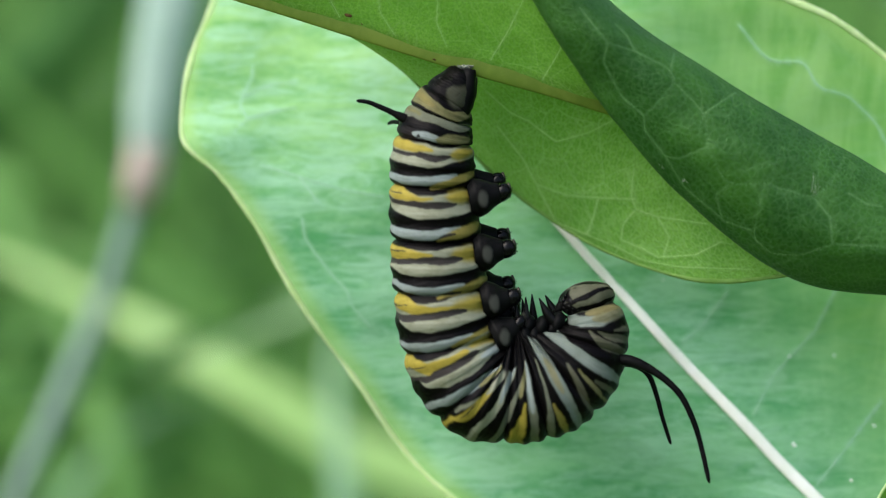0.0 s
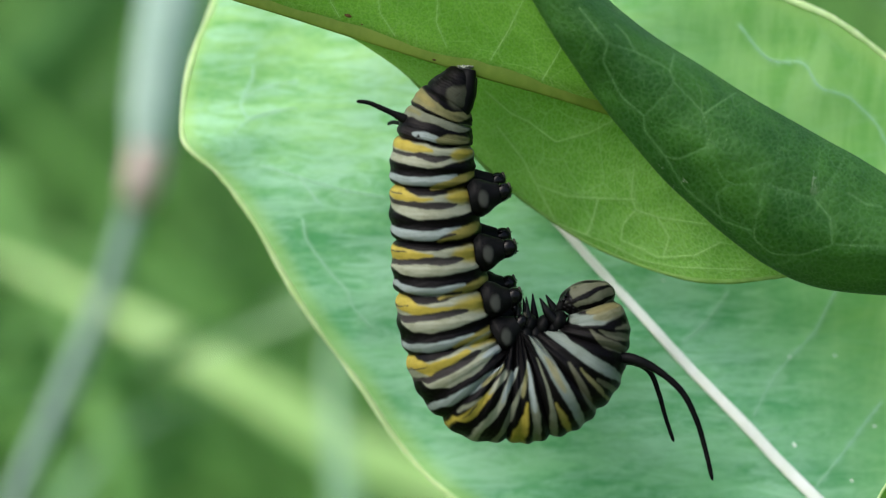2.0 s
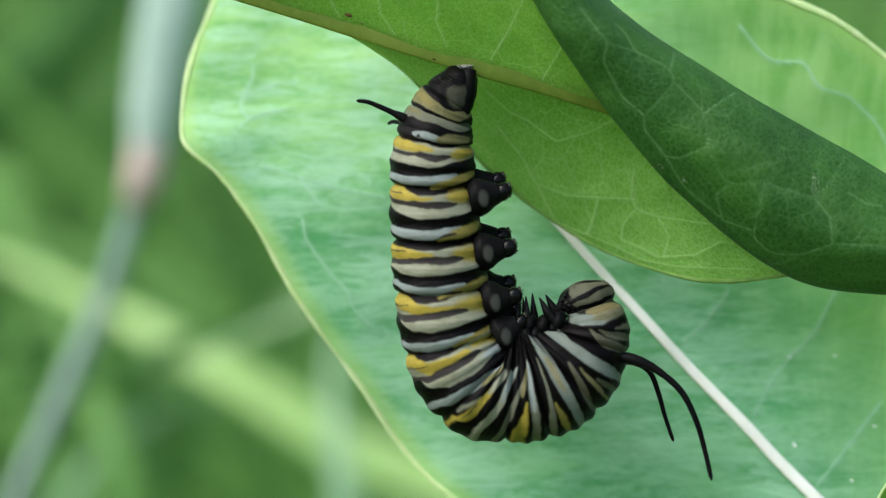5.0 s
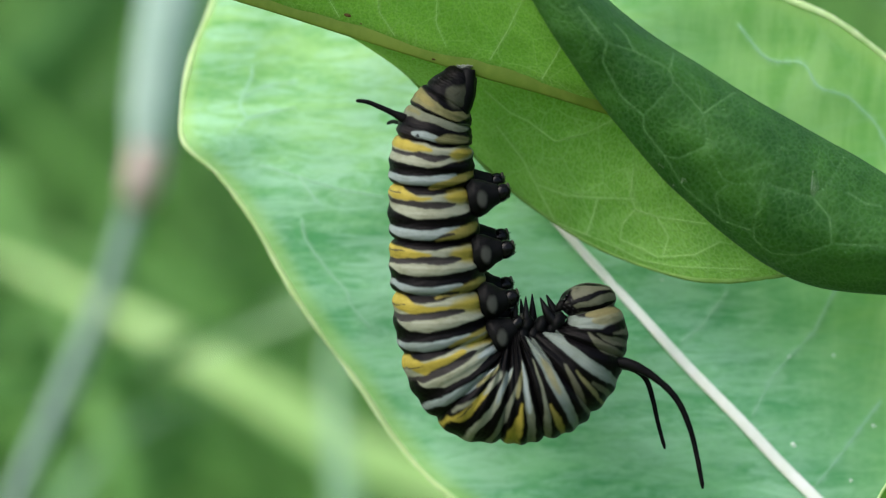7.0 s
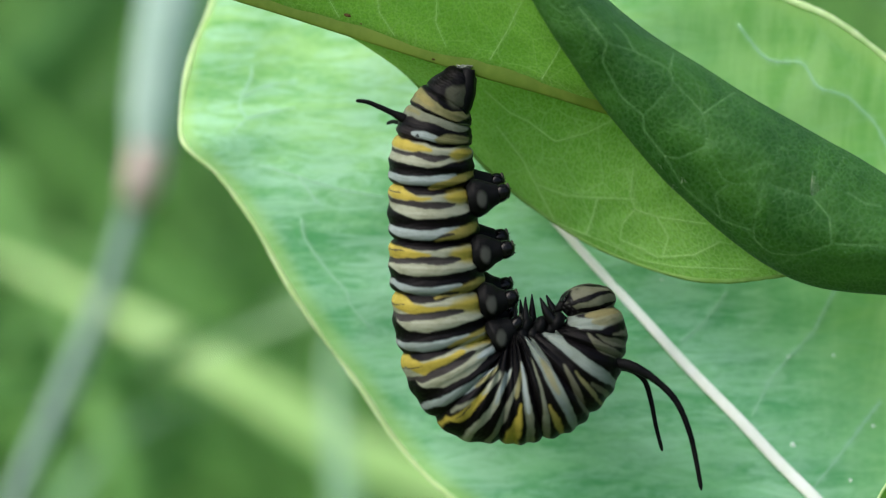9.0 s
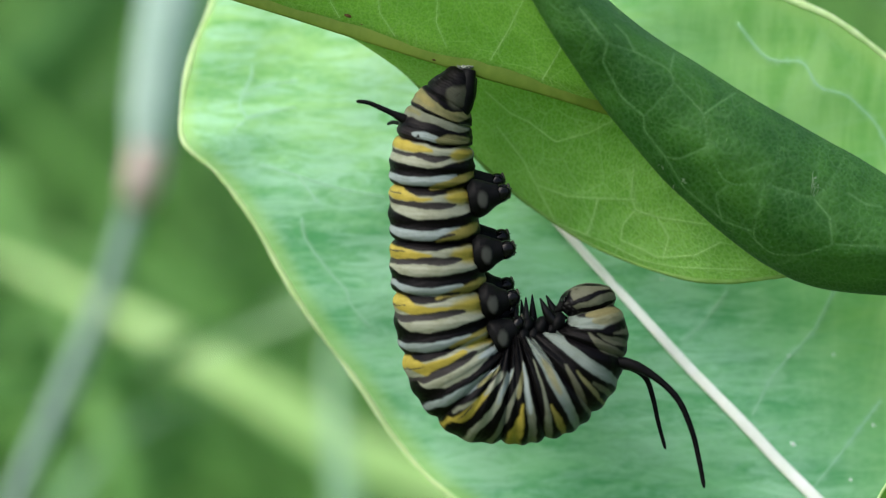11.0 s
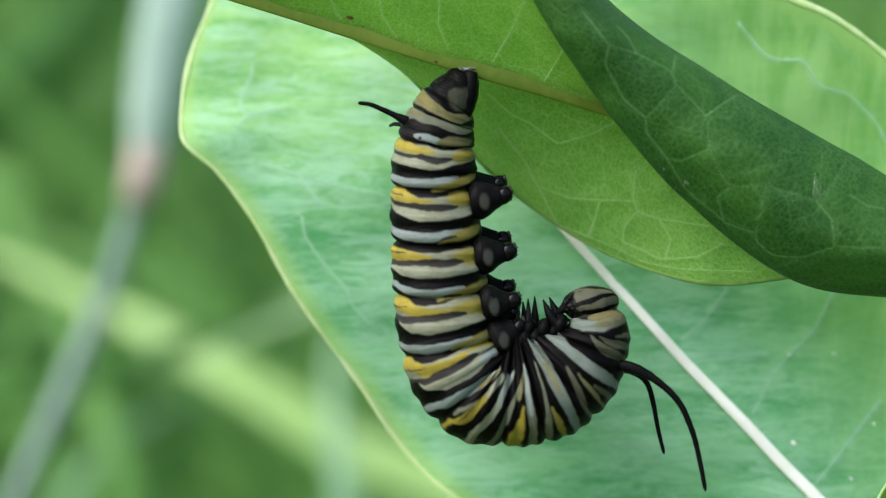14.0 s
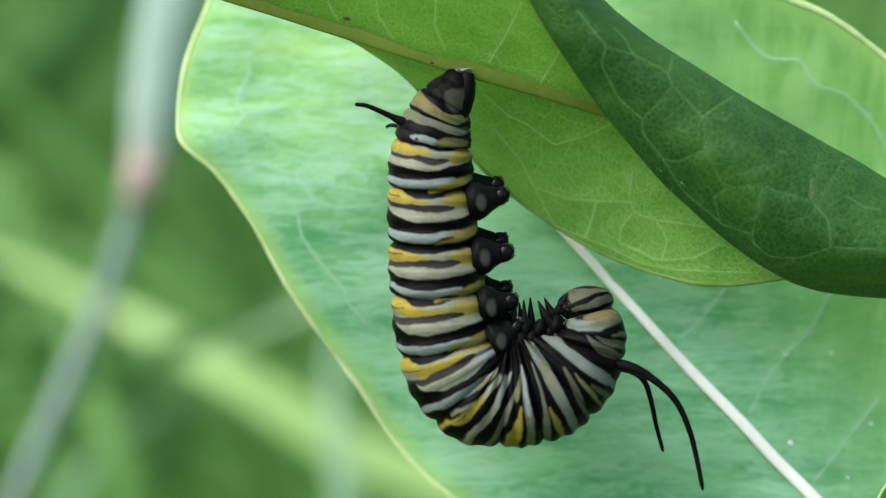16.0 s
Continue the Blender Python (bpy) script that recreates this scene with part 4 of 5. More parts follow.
# ---- colour of the skin: light bands and dark lines on black, some shade painted in ----
# Each mark: colour, softness of its border, and its course: how far round from back (0) to belly (1), where along the body (0 to 1000), half its width.
def tail_marks(paint):
    paint(GREY, 4, (0.189, 46.5, 0.4), (0.208, 31.5, 3.2), (0.22, 57.9, 0.4))
    paint(PLATE, 10, (0.456, 45.7, 9.6), (0.539, 47.9, 17.9), (0.618, 47.2, 22.2), (0.716, 45.7, 17.2), (0.802, 46.5, 5))
    paint(BLACK, 2.2, (0.573, 47.2, 0.7), (0.587, 42.2, 1.1), (0.599, 37.2, 0.4))
    paint(OLIVE, 2.2, (0.15, 81.5, 10.7), (0.317, 82.2, 10.7), (0.422, 85.1, 10), (0.523, 87.2, 8.2), (0.616, 85.8, 9.3), (0.721, 81.5, 11.1), (0.857, 69.3, 9.3), (0.959, 63.6, 3.2))
    paint(TAIL_GOLD, 6, (0.212, 79.3, 5), (0.31, 80.8, 6.4), (0.403, 82.9, 4.3))
    paint(DULL, 2.2, (0.002, 107.9, 9.3), (0.248, 107.2, 8.2), (0.387, 107.9, 6.8), (0.496, 107.2, 6.8), (0.611, 107.2, 8.9), (0.716, 106.5, 9.3), (0.835, 102.2, 7.9), (0.952, 98.6, 3.6))
    paint(OLIVE, 5, (0.005, 105.8, 4.3), (0.212, 105.8, 3.2), (0.32, 106.5, 2.1))
    paint(BROWN, 5, (0, 145.8, 8.2), (0.236, 142.2, 10), (0.351, 144.4, 7.5), (0.425, 148, 3.6))
    paint(WHITE, 2.2, (0.305, 139.4, 3.2), (0.351, 139.4, 6.4), (0.396, 138, 6.8), (0.456, 139.4, 7.1), (0.513, 140.1, 7.5), (0.568, 142.2, 5))
    paint(BLACK, 2.2, (0.346, 144.4, 1.4), (0.363, 140.8, 2.9), (0.379, 143, 1.1))
    paint(OLIVE, 4, (0.53, 141.5, 6.4), (0.601, 137.2, 10.4), (0.68, 134.4, 11.1), (0.778, 131.5, 9.6), (0.876, 130.1, 4.3))


def seven_marks(paint):
    paint(CREAM, 2.2, (0.002, 170.1, 18.2), (0.277, 173.7, 19.7), (0.43, 174.4, 21.1), (0.561, 174.4, 17.9), (0.654, 169.4, 14.3), (0.771, 162.3, 15), (1, 156.5, 11.8))
    paint(YELLOW, 3, (0.007, 159.4, 7.5), (0.234, 160.8, 8.2), (0.351, 163, 7.5), (0.422, 162.3, 5), (0.492, 162.3, 2.9))
    paint(YELLOW, 10.2, (0.654, 169.4, 6.4), (0.718, 166.5, 12.5), (0.809, 161.5, 10.4), (0.928, 157.3, 5.4))
    paint(LINE_GREY, 1.5, (0.007, 173.7, 3.4), (0.174, 175.1, 3.4), (0.279, 175.1, 3.4), (0.348, 174.4, 2.9), (0.391, 173.7, 5.7), (0.461, 175.8, 6.0), (0.525, 177.3, 6.5), (0.582, 175.8, 6.0), (0.64, 173, 2.0))
    paint(WHITE, 2.2, (0.095, 218, 5.4), (0.251, 223, 8.2), (0.377, 223.7, 7.9), (0.475, 221.6, 8.9), (0.561, 217.3, 8.6), (0.637, 213.7, 7.1), (0.692, 210.9, 4.3))
    paint(GOLD, 4, (0.482, 235.2, 2.9), (0.537, 231.6, 6.4), (0.625, 225.2, 7.9), (0.728, 216.6, 9.3), (0.835, 210.2, 7.5), (0.945, 206.6, 4.3))


def six_marks(paint):
    paint(CREAM, 2.2, (0.043, 252.3, 16.8), (0.253, 263, 22.2), (0.384, 270.9, 21.8), (0.508, 271.6, 21.4), (0.637, 267.3, 23.2), (0.752, 263, 22.9), (0.885, 260.9, 18.2))
    paint(YELLOW, 3, (0.062, 243.7, 11.1), (0.224, 248, 11.1), (0.317, 253, 7.9), (0.408, 255.2, 3.9), (0.492, 255.2, 2.1))
    paint(YELLOW, 11.9, (0.618, 252.3, 7.9), (0.702, 252.3, 13.6), (0.8, 252.3, 13.9), (0.885, 252.3, 7.5))
    paint(LINE_GREY, 1.5, (0.012, 258.8, 3.4), (0.189, 263, 4.3), (0.301, 265.2, 3.9), (0.363, 264.5, 6.0), (0.446, 267.3, 6.5), (0.549, 268.8, 7.4), (0.613, 267.3, 5.7), (0.671, 265.9, 2.5))
    # thin dark line painted for the shade in a skin crease
    paint(LINE_GREY, 1.2, (0.084, 247.3, 1.0), (0.189, 246.6, 1.0), (0.248, 248, 0.8))
    paint(WHITE, 2.2, (0.076, 314.5, 7.1), (0.234, 321.7, 9.6), (0.37, 324.5, 10), (0.473, 324.5, 9.6), (0.554, 319.5, 7.9), (0.637, 316.7, 6.4), (0.685, 314.5, 4.3))
    paint(GOLD, 5, (0.508, 336.7, 2.5), (0.57, 328.1, 6.1), (0.649, 323.8, 9.6), (0.735, 319.5, 10.4), (0.845, 313.8, 7.9), (0.919, 311.7, 3.2))
    paint(LINE_GREY, 1.5, (0.516, 331, 2.0), (0.551, 325.9, 3.4), (0.592, 324.5, 2.9), (0.635, 323.8, 2.0))


def five_marks(paint):
    paint(CREAM, 2.2, (0.095, 369.5, 19.7), (0.239, 376, 23.9), (0.379, 378.1, 24.3), (0.518, 376.7, 24.7), (0.64, 373.1, 24.3), (0.768, 370.3, 23.9), (0.931, 369.5, 19.3))
    paint(YELLOW, 3, (0.103, 361, 12.5), (0.243, 361, 11.8), (0.363, 362.4, 7.1), (0.463, 361.7, 2.5))
    paint(YELLOW, 13.6, (0.623, 363.8, 7.9), (0.716, 363.8, 14.7), (0.821, 365.3, 16.1), (0.959, 368.1, 9.3))
    paint(LINE_GREY, 1.5, (0.093, 377.4, 5.2), (0.239, 376, 4.8), (0.337, 374.6, 5.2), (0.422, 371.7, 7.0), (0.48, 371.7, 8.3), (0.558, 373.8, 7.0), (0.618, 372.4, 6.5), (0.678, 371.7, 2.9))
    # a crease, its shade drawn as a thin line
    paint(LINE_GREY, 1.2, (0.117, 358.1, 0.8), (0.212, 356, 1.5), (0.272, 355.3, 0.8))
    paint(WHITE, 2.2, (0.131, 416.7, 5.4), (0.243, 426, 7.5), (0.368, 431, 8.6), (0.458, 431.7, 8.6), (0.535, 428.9, 7.1), (0.616, 425.3, 6.1), (0.659, 422.4, 3.2))
    paint(GOLD, 5, (0.47, 443.9, 2.5), (0.53, 440.3, 3.9), (0.618, 435.3, 8.2), (0.728, 430.3, 10.4), (0.845, 423.9, 9.6), (0.998, 424.6, 3.2))
    paint(LINE_GREY, 1.5, (0.516, 438.9, 2.5), (0.549, 438.2, 3.4), (0.589, 438.2, 2.9), (0.642, 437.5, 2.5))


def four_marks(paint):
    paint(CREAM, 2.2, (0.088, 461, 19.3), (0.243, 476.1, 25.4), (0.377, 481.1, 26.1), (0.513, 477.5, 27.2), (0.635, 470.3, 27.9), (0.776, 468.2, 25.4), (0.969, 473.9, 18.2))
    paint(YELLOW, 3, (0.1, 449.6, 14.3), (0.227, 457.5, 14.7), (0.322, 466, 11.4), (0.422, 468.2, 7.5), (0.518, 465.3, 4.3), (0.597, 463.9, 2.5))
    paint(YELLOW, 15.3, (0.578, 463.9, 6.4), (0.683, 461.8, 13.2), (0.792, 463.9, 16.8), (0.926, 468.2, 11.8))
    paint(LINE_GREY, 1.5, (0.1, 480.3, 5.2), (0.212, 481.8, 6.0), (0.315, 480.3, 6.5), (0.42, 477.5, 6.5), (0.516, 475.3, 7.0), (0.592, 473.2, 5.7), (0.654, 473.2, 2.9))
    # crease shade, painted as a thin line
    paint(LINE_GREY, 1.2, (0.055, 460.3, 1.8), (0.174, 459.6, 1.0), (0.243, 458.9, 0.8))
    paint(WHITE, 2.2, (0.112, 527.5, 6.1), (0.22, 531.8, 8.2), (0.329, 535.4, 9.6), (0.427, 535.4, 9.3), (0.496, 533.2, 7.9), (0.575, 529.7, 6.8), (0.661, 527.5, 5))
    paint(GOLD, 4, (0.511, 541.1, 2.9), (0.57, 536.8, 4.6), (0.656, 533.2, 7.1), (0.761, 528.9, 8.2), (0.864, 525.4, 6.1), (0.981, 526.1, 3.2))


def three_marks(paint):
    paint(CREAM, 2.2, (0.169, 565.4, 12.5), (0.258, 576.8, 18.6), (0.365, 583.3, 24.3), (0.47, 582.6, 28.6), (0.589, 577.6, 34), (0.687, 569.7, 35.4), (0.8, 561.8, 33.2), (0.919, 564, 23.6))
    paint(YELLOW, 3, (0.158, 556.1, 8.6), (0.251, 565.4, 10.7), (0.32, 572.6, 10.7), (0.418, 571.1, 10.7), (0.504, 566.1, 8.9), (0.589, 559, 6.8))
    paint(YELLOW, 11.9, (0.64, 550.4, 5.4), (0.752, 545.4, 10), (0.854, 548.2, 12.9), (1, 552.5, 9.3))
    paint(WHITE, 5, (0.668, 589.7, 4.6), (0.709, 589.7, 8.9), (0.768, 589.7, 14.7), (0.85, 589, 12.2))
    paint(LINE_GREY, 1.5, (0.189, 579.7, 2.5), (0.265, 583.3, 4.3), (0.353, 582.6, 5.7), (0.442, 581.1, 7.4), (0.527, 577.6, 9.2), (0.592, 574.7, 10.2), (0.652, 569, 7.0), (0.671, 569, 3.4))
    # shade of a skin crease, painted thin
    paint(LINE_GREY, 1.2, (0.136, 565.4, 0.8), (0.217, 567.5, 0.8), (0.301, 564.7, 0.5))
    paint(WHITE, 2.2, (0.21, 620.4, 4.6), (0.277, 624.7, 6.8), (0.344, 627.6, 7.5), (0.432, 631.2, 7.9), (0.518, 634, 8.2), (0.604, 638.3, 9.6), (0.678, 656.2, 16.4), (0.704, 691.2, 4.6))
    paint(OLIVE, 4, (0.542, 642.6, 3.6), (0.606, 648.3, 7.5), (0.661, 664.8, 14.7), (0.695, 688.3, 4.6))


def two_marks(paint):
    paint(DULL, 3, (0.289, 644, 2.1), (0.358, 647.6, 2.9), (0.43, 653.3, 2.9), (0.477, 656.2, 1.4))
    paint(YELLOW, 3, (0.232, 646.9, 2.5), (0.267, 654, 5), (0.329, 657.6, 5.7), (0.401, 659.8, 5.4), (0.468, 661.9, 5.7), (0.549, 669, 5.7), (0.616, 685.5, 5))
    paint(CREAM, 4, (0.52, 666.2, 3.6), (0.58, 674.8, 7.9), (0.63, 688.3, 10.7), (0.673, 700.5, 10.7), (0.711, 709.8, 6.4))
    # painted crease shade, very thin
    paint(LINE_GREY, 1.2, (0.284, 654.8, 0.5), (0.334, 655.5, 0.8), (0.394, 656.9, 1.0), (0.432, 656.9, 0.8))
    paint(CREAM, 2.2, (0.217, 673.3, 4.3), (0.303, 679.1, 6.1), (0.396, 686.2, 6.4), (0.47, 693.4, 6.8), (0.535, 699.1, 6.8), (0.587, 704.8, 7.1), (0.64, 713.4, 9.3), (0.687, 721.2, 10), (0.723, 729.8, 7.9))
    paint(WHITE, 4, (0.487, 694.8, 2.9), (0.544, 699.8, 4.6), (0.592, 706.2, 5.4), (0.647, 714.1, 7.5), (0.692, 723.4, 7.5), (0.718, 729.8, 5.7))
    paint(DULL, 2.2, (0.153, 697.6, 4.3), (0.251, 704.8, 5.4), (0.368, 712.7, 6.1), (0.456, 719.1, 5.4), (0.535, 726.9, 4.3), (0.589, 736.2, 2.9), (0.621, 743.4, 1.8))


def one_marks(paint):
    paint(YELLOW, 4, (0.131, 728.4, 10), (0.265, 731.2, 9.3), (0.344, 736.2, 7.5), (0.411, 741.2, 3.9), (0.482, 744.1, 2.1))
    paint(OLIVE, 3, (0.532, 736.2, 3.9), (0.585, 741.2, 5), (0.63, 747, 4.3), (0.661, 752.7, 2.5))
    paint(DULL, 2.2, (0.136, 752.7, 5.4), (0.267, 754.8, 6.1), (0.368, 757, 6.1), (0.475, 755.5, 6.8), (0.566, 755.5, 6.8), (0.632, 758.4, 6.4), (0.68, 759.1, 6.1))
    paint(WHITE, 4, (0.413, 756.3, 2.9), (0.475, 755.5, 5), (0.566, 755.5, 5.4), (0.632, 758.4, 4.6), (0.675, 759.1, 3.9))
    paint(DULL, 2.2, (0.122, 775.6, 3.2), (0.212, 777, 4.6), (0.31, 779.1, 5), (0.401, 782.7, 4.6), (0.47, 786.3, 3.9), (0.527, 788.4, 3.2), (0.58, 791.3, 3.2), (0.642, 795.6, 3.2), (0.683, 800.6, 2.9))
    paint(GOLD, 3, (0.15, 794.1, 2.9), (0.222, 794.1, 4.3), (0.301, 793.4, 5), (0.368, 792, 3.6), (0.427, 792.7, 2.1))


# The three thorax segments use band colours darkened for shade.
def thorax_three_marks(paint):
    paint(SHADED_BELLY, 2.2, (0.148, 812.7, 5.2), (0.277, 814.2, 7.1), (0.384, 815.6, 8.0), (0.487, 817.7, 10.8), (0.573, 820.6, 13.8), (0.647, 825.6, 14.4), (0.718, 828.4, 16.7), (0.788, 837, 15.4))
    paint(SHADED_CREAM, 6, (0.465, 816.3, 2.9), (0.542, 818.4, 6.8), (0.613, 824.2, 9.6), (0.661, 827.7, 6.4))
    paint(SHADED_DULL, 2.2, (0.2, 837, 2.9), (0.279, 839.9, 5), (0.37, 843.5, 6.1), (0.461, 849.9, 5.7), (0.535, 855.6, 5), (0.585, 861.3, 2.5))
    paint(OLIVE, 2.2, (0.212, 858.5, 2.1), (0.286, 860.6, 3.6), (0.363, 862.8, 3.6), (0.437, 864.2, 2.9), (0.506, 867, 1.8))
    paint(SHADED_DULL, 2.2, (0.031, 872.8, 2.9), (0.167, 872.8, 4.3), (0.272, 871.3, 4.3), (0.356, 870.6, 2.1))


def thorax_two_marks(paint):
    paint(SHADED_BELLY, 2.2, (0.031, 891.4, 4.3), (0.251, 890.6, 7.1), (0.37, 890.6, 9.5), (0.477, 891.4, 11.4), (0.578, 893.5, 12.6), (0.659, 897.8, 12.9), (0.74, 903.5, 17.0), (0.859, 914.9, 19.8), (1, 913.5, 8.0))
    paint(SHADED_DULL, 2.2, (0.029, 924.9, 2.9), (0.174, 926.4, 5), (0.298, 927.8, 7.5), (0.403, 929.9, 8.2), (0.487, 936.4, 6.8), (0.556, 947.1, 2.9))
    paint(SHADED_DULL, 2.2, (0.029, 942.8, 3.2), (0.198, 943.5, 4.6), (0.308, 942.8, 5.4), (0.403, 945, 4.6), (0.48, 950, 1.8))


def thorax_one_marks(paint):
    paint(SHADED_DULL, 2.2, (0.024, 958.5, 3.9), (0.229, 955.7, 2.5), (0.327, 953.5, 1.4))
    paint(SHADED_BELLY, 4, (0.248, 972.1, 2.5), (0.365, 971.4, 6.4), (0.492, 970, 10.4), (0.64, 971.4, 15.7), (0.821, 987.1, 8.2), (1, 997.1, 2.9))
    paint(SHADED_OLIVE, 4, (0.019, 979.3, 3.2), (0.153, 982.1, 7.9), (0.327, 982.1, 10), (0.463, 985, 7.5), (0.585, 988.6, 2.9))
    paint(SHADED_CREAM, 4, (0.019, 974.3, 2.5), (0.084, 975, 4.3), (0.286, 973.6, 6.1), (0.408, 972.8, 7.1), (0.516, 974.3, 4.3))


def fold_shade(paint):
    # black painted over the bands as shade where the body is bent double
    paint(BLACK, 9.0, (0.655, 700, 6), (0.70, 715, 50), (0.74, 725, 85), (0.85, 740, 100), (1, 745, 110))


def head_marks(paint):
    paint(BLACK, 2.2, (0.314, 492.5, 52.3), (0.443, 547.7, 52.3), (0.542, 577.9, 49.0), (0.646, 638.2, 52.3), (0.785, 718.6, 45.8))
    paint(BLACK, 2.2, (0.339, 296.5, 49.0), (0.418, 336.7, 49.0), (0.512, 341.7, 52.3), (0.627, 356.8, 52.3), (0.8, 351.8, 52.3))
    paint(BLACK, 2.2, (0.254, 1000, 13.1), (0.324, 1000, 22.9), (0.418, 909.5, 39.3), (0.572, 854.3, 39.3), (0.706, 869.3, 39.3))


def dyed(s, v, p, base, marks, reach, wobble):
    """Colours at places p, which lie at s along and v round the body, from the marks painted on base."""
    out = np.tile(np.array(base, float), (len(s), 1))
    s = s + wobble * (0.9 * waves(p, 2.2, 1) + 0.45 * waves(p, 0.8, 2) + 0.2 * waves(p, 0.3, 3))

    def paint(colour, soft, *course):
        c = np.array(course)
        first = -1.0 if c[0, 0] < 0.26 and reach else c[0, 0]
        past = np.maximum(np.maximum(first - v, v - c[-1, 0]), 0)
        half = np.interp(v, c[:, 0], c[:, 2]) - past * 260
        away = np.abs(s - np.interp(v, c[:, 0], c[:, 1]))
        k = np.clip((half - away) / (0.6 * soft * wobble) * 0.5 + 0.5, 0, 1)
        k = (k * k * (3 - 2 * k))[:, None]
        out[:] = out * (1 - k) + np.array(colour) * k

    for mark in marks:
        mark(paint)
    return out


BODY_MARKS = (tail_marks, seven_marks, six_marks, five_marks, four_marks, three_marks, two_marks, one_marks, thorax_three_marks, thorax_two_marks, thorax_one_marks, fold_shade)


def leg_geo(path, radii, sides=10):
    g = Geo()
    g.tube(spline(path, 16), np.interp(np.linspace(0, 1, 16), np.linspace(0, 1, len(radii)), radii), sides)
    return g


def feeler(points, thick):
    g = Geo()
    p = spline(points, 40)
    t = np.linspace(0, 1, 40)
    r = thick * np.interp(t, [0, 0.12, 0.3, 0.7, 0.96, 1], [1.0, 1.0, 0.62, 0.48, 0.40, 0.3]) * (1 + 0.04 * np.sin(t * 90))
    r[-1] *= 0.5
    g.tube(p, r, 10)
    return g


def build_caterpillar():
    top = (2.0, 0.0, 14.8)
    body = thing("caterpillar", top, "black, yellow and white banded caterpillar hanging in a J", "caterpillar")
    segments = []
    phi = np.linspace(0, 2 * np.pi, 220, endpoint=False)
    for k in range(13):
        a, b = CUTS[k], CUTS[k + 1]
        u = np.linspace(-0.10, 1.10, 64)
        idx = np.clip(a + u * (b - a), 0, len(LINE) - 1)
        over = np.maximum(np.maximum(-u, u - 1), 0)
        notch = 0.040 if k < 3 else 0.070 if k < 6 else 0.040
        # folds: full in the middle, drawn in at the ends, with shallow rings
        swell = 0.99 + 0.045 * np.sin(np.pi * np.clip(u, 0, 1)) - (0.008 if k < 3 else 0.020) * np.cos(2 * np.pi * 3 * u) - notch * np.exp(-((u / 0.05) ** 2)) - notch * np.exp(-(((u - 1) / 0.05) ** 2)) - over * 1.2
        if k == 0:
            swell[u < 0.05] *= 0.9
        rings = body_rings(idx, swell, phi)
        flat = rings.reshape(-1, 3)
        out = flat - np.repeat(np.stack([np.interp(idx, np.arange(len(LINE)), LINE[:, q]) for q in range(3)], 1), 220, 0)
        out /= np.linalg.norm(out, axis=1)[:, None]
        flat += out * (0.022 * waves(flat, 2.0, 11) + 0.008 * waves(flat, 0.8, 12))[:, None]
        v = np.minimum(phi, 2 * np.pi - phi) / np.pi
        g = Geo()
        g.grid(rings, np.stack(np.broadcast_arrays(np.clip(u, 0, 1)[:, None], v[None]), -1), True)
        g.skin_colour = dyed(np.repeat(idx / 899 * 1000, 220), np.tile(v, 64), flat, BLACK, BODY_MARKS, True, 1.0)
        g.f.append(tuple(range(220))[::-1])
        g.f.append(tuple(range(63 * 220, 64 * 220)))
        segments.append(part("segment", g, skin_banded, body, "", LINE[a, :3]))

    # stout hind legs in pairs, four segments
    def proleg(seg, base, knee, foot, y):
        shift = np.array((0, y, 0))
        p0, p1, p2 = [np.array(q) + shift for q in (base, knee, foot)]
        d = (p2 - p1) / np.linalg.norm(p2 - p1)
        part("proleg", leg_geo([p0 + d * 0.1, p0 + d * 0.45, (p0 + p1) / 2 + d * 0.2, p1, p1 + d * 0.7], [1.35, 1.62, 1.42, 1.05, 0.78], 18), black_skin, seg)
        g = Geo()
        g.ball(p2 - d * 0.74, (d * 0.82, (0, 0.1, 0.78), (0, 0.76, -0.1)), 16, 22)
        part("foot", g, glossy_black, seg, "glossy black foot")
        g = Geo()
        g.ball(p0 * 0.5 + p1 * 0.5 + np.array((0.30, -1.40 if y < 0 else 1.1, -0.15)), ((0.50, 0.18, 0.08), (-0.20, 0.05, 0.90), (0.10, 0.16, 0)), 10, 14)
        part("side_plate", g, plate_skin, seg, "grey plate above the foot")
        g = Geo()
        rng = random.Random(int(p2[2] * 10))
        for _ in range(6):
            a = rng.uniform(0, 6.28)
            e = p2 + np.array((0.05, 0.34 * math.cos(a), 0.34 * math.sin(a)))
            g.tube(np.array([e - d * 0.15, e + d * rng.uniform(0.02, 0.06), e + d * 0.10 + np.array((0, 0.06, 0.06)) * rng.uniform(-1, 1)]), [0.03, 0.024, 0.01], 4)
        part("hooks", g, grey_plate, seg)
        g = Geo()
        g.ball(p2 - d * 0.16 + np.array((0, 0.12, 0.10)), ((0.22, 0, 0.04), (-0.06, 0, 0.66), (0, 0.58, 0)), 8, 14)
        part("pad", g, pad_grey, seg, "greyish pad at the tip of the foot")

    for seg, base, knee, foot in (
        (segments[4], (2.0, 0.0, 4.0), (3.9, 0.0, 4.4), (5.5, 0.0, 4.7)),
        (segments[5], (2.4, 0.0, -0.4), (4.2, 0.0, -0.1), (5.9, 0.0, 0.1)),
        (segments[6], (3.0, 0.0, -4.3), (4.7, 0.0, -4.1), (6.3, 0.0, -3.8)),
        (segments[7], (4.0, 0.0, -7.3), (5.4, 0.0, -6.5), (6.7, 0.0, -5.8)),
    ):
        proleg(seg, base, knee, foot, -1.3)
        off = np.array((-0.4, 0, 0.95))
        proleg(seg, np.array(base) + off, np.array(knee) + off, np.array(foot) + off, 1.5)
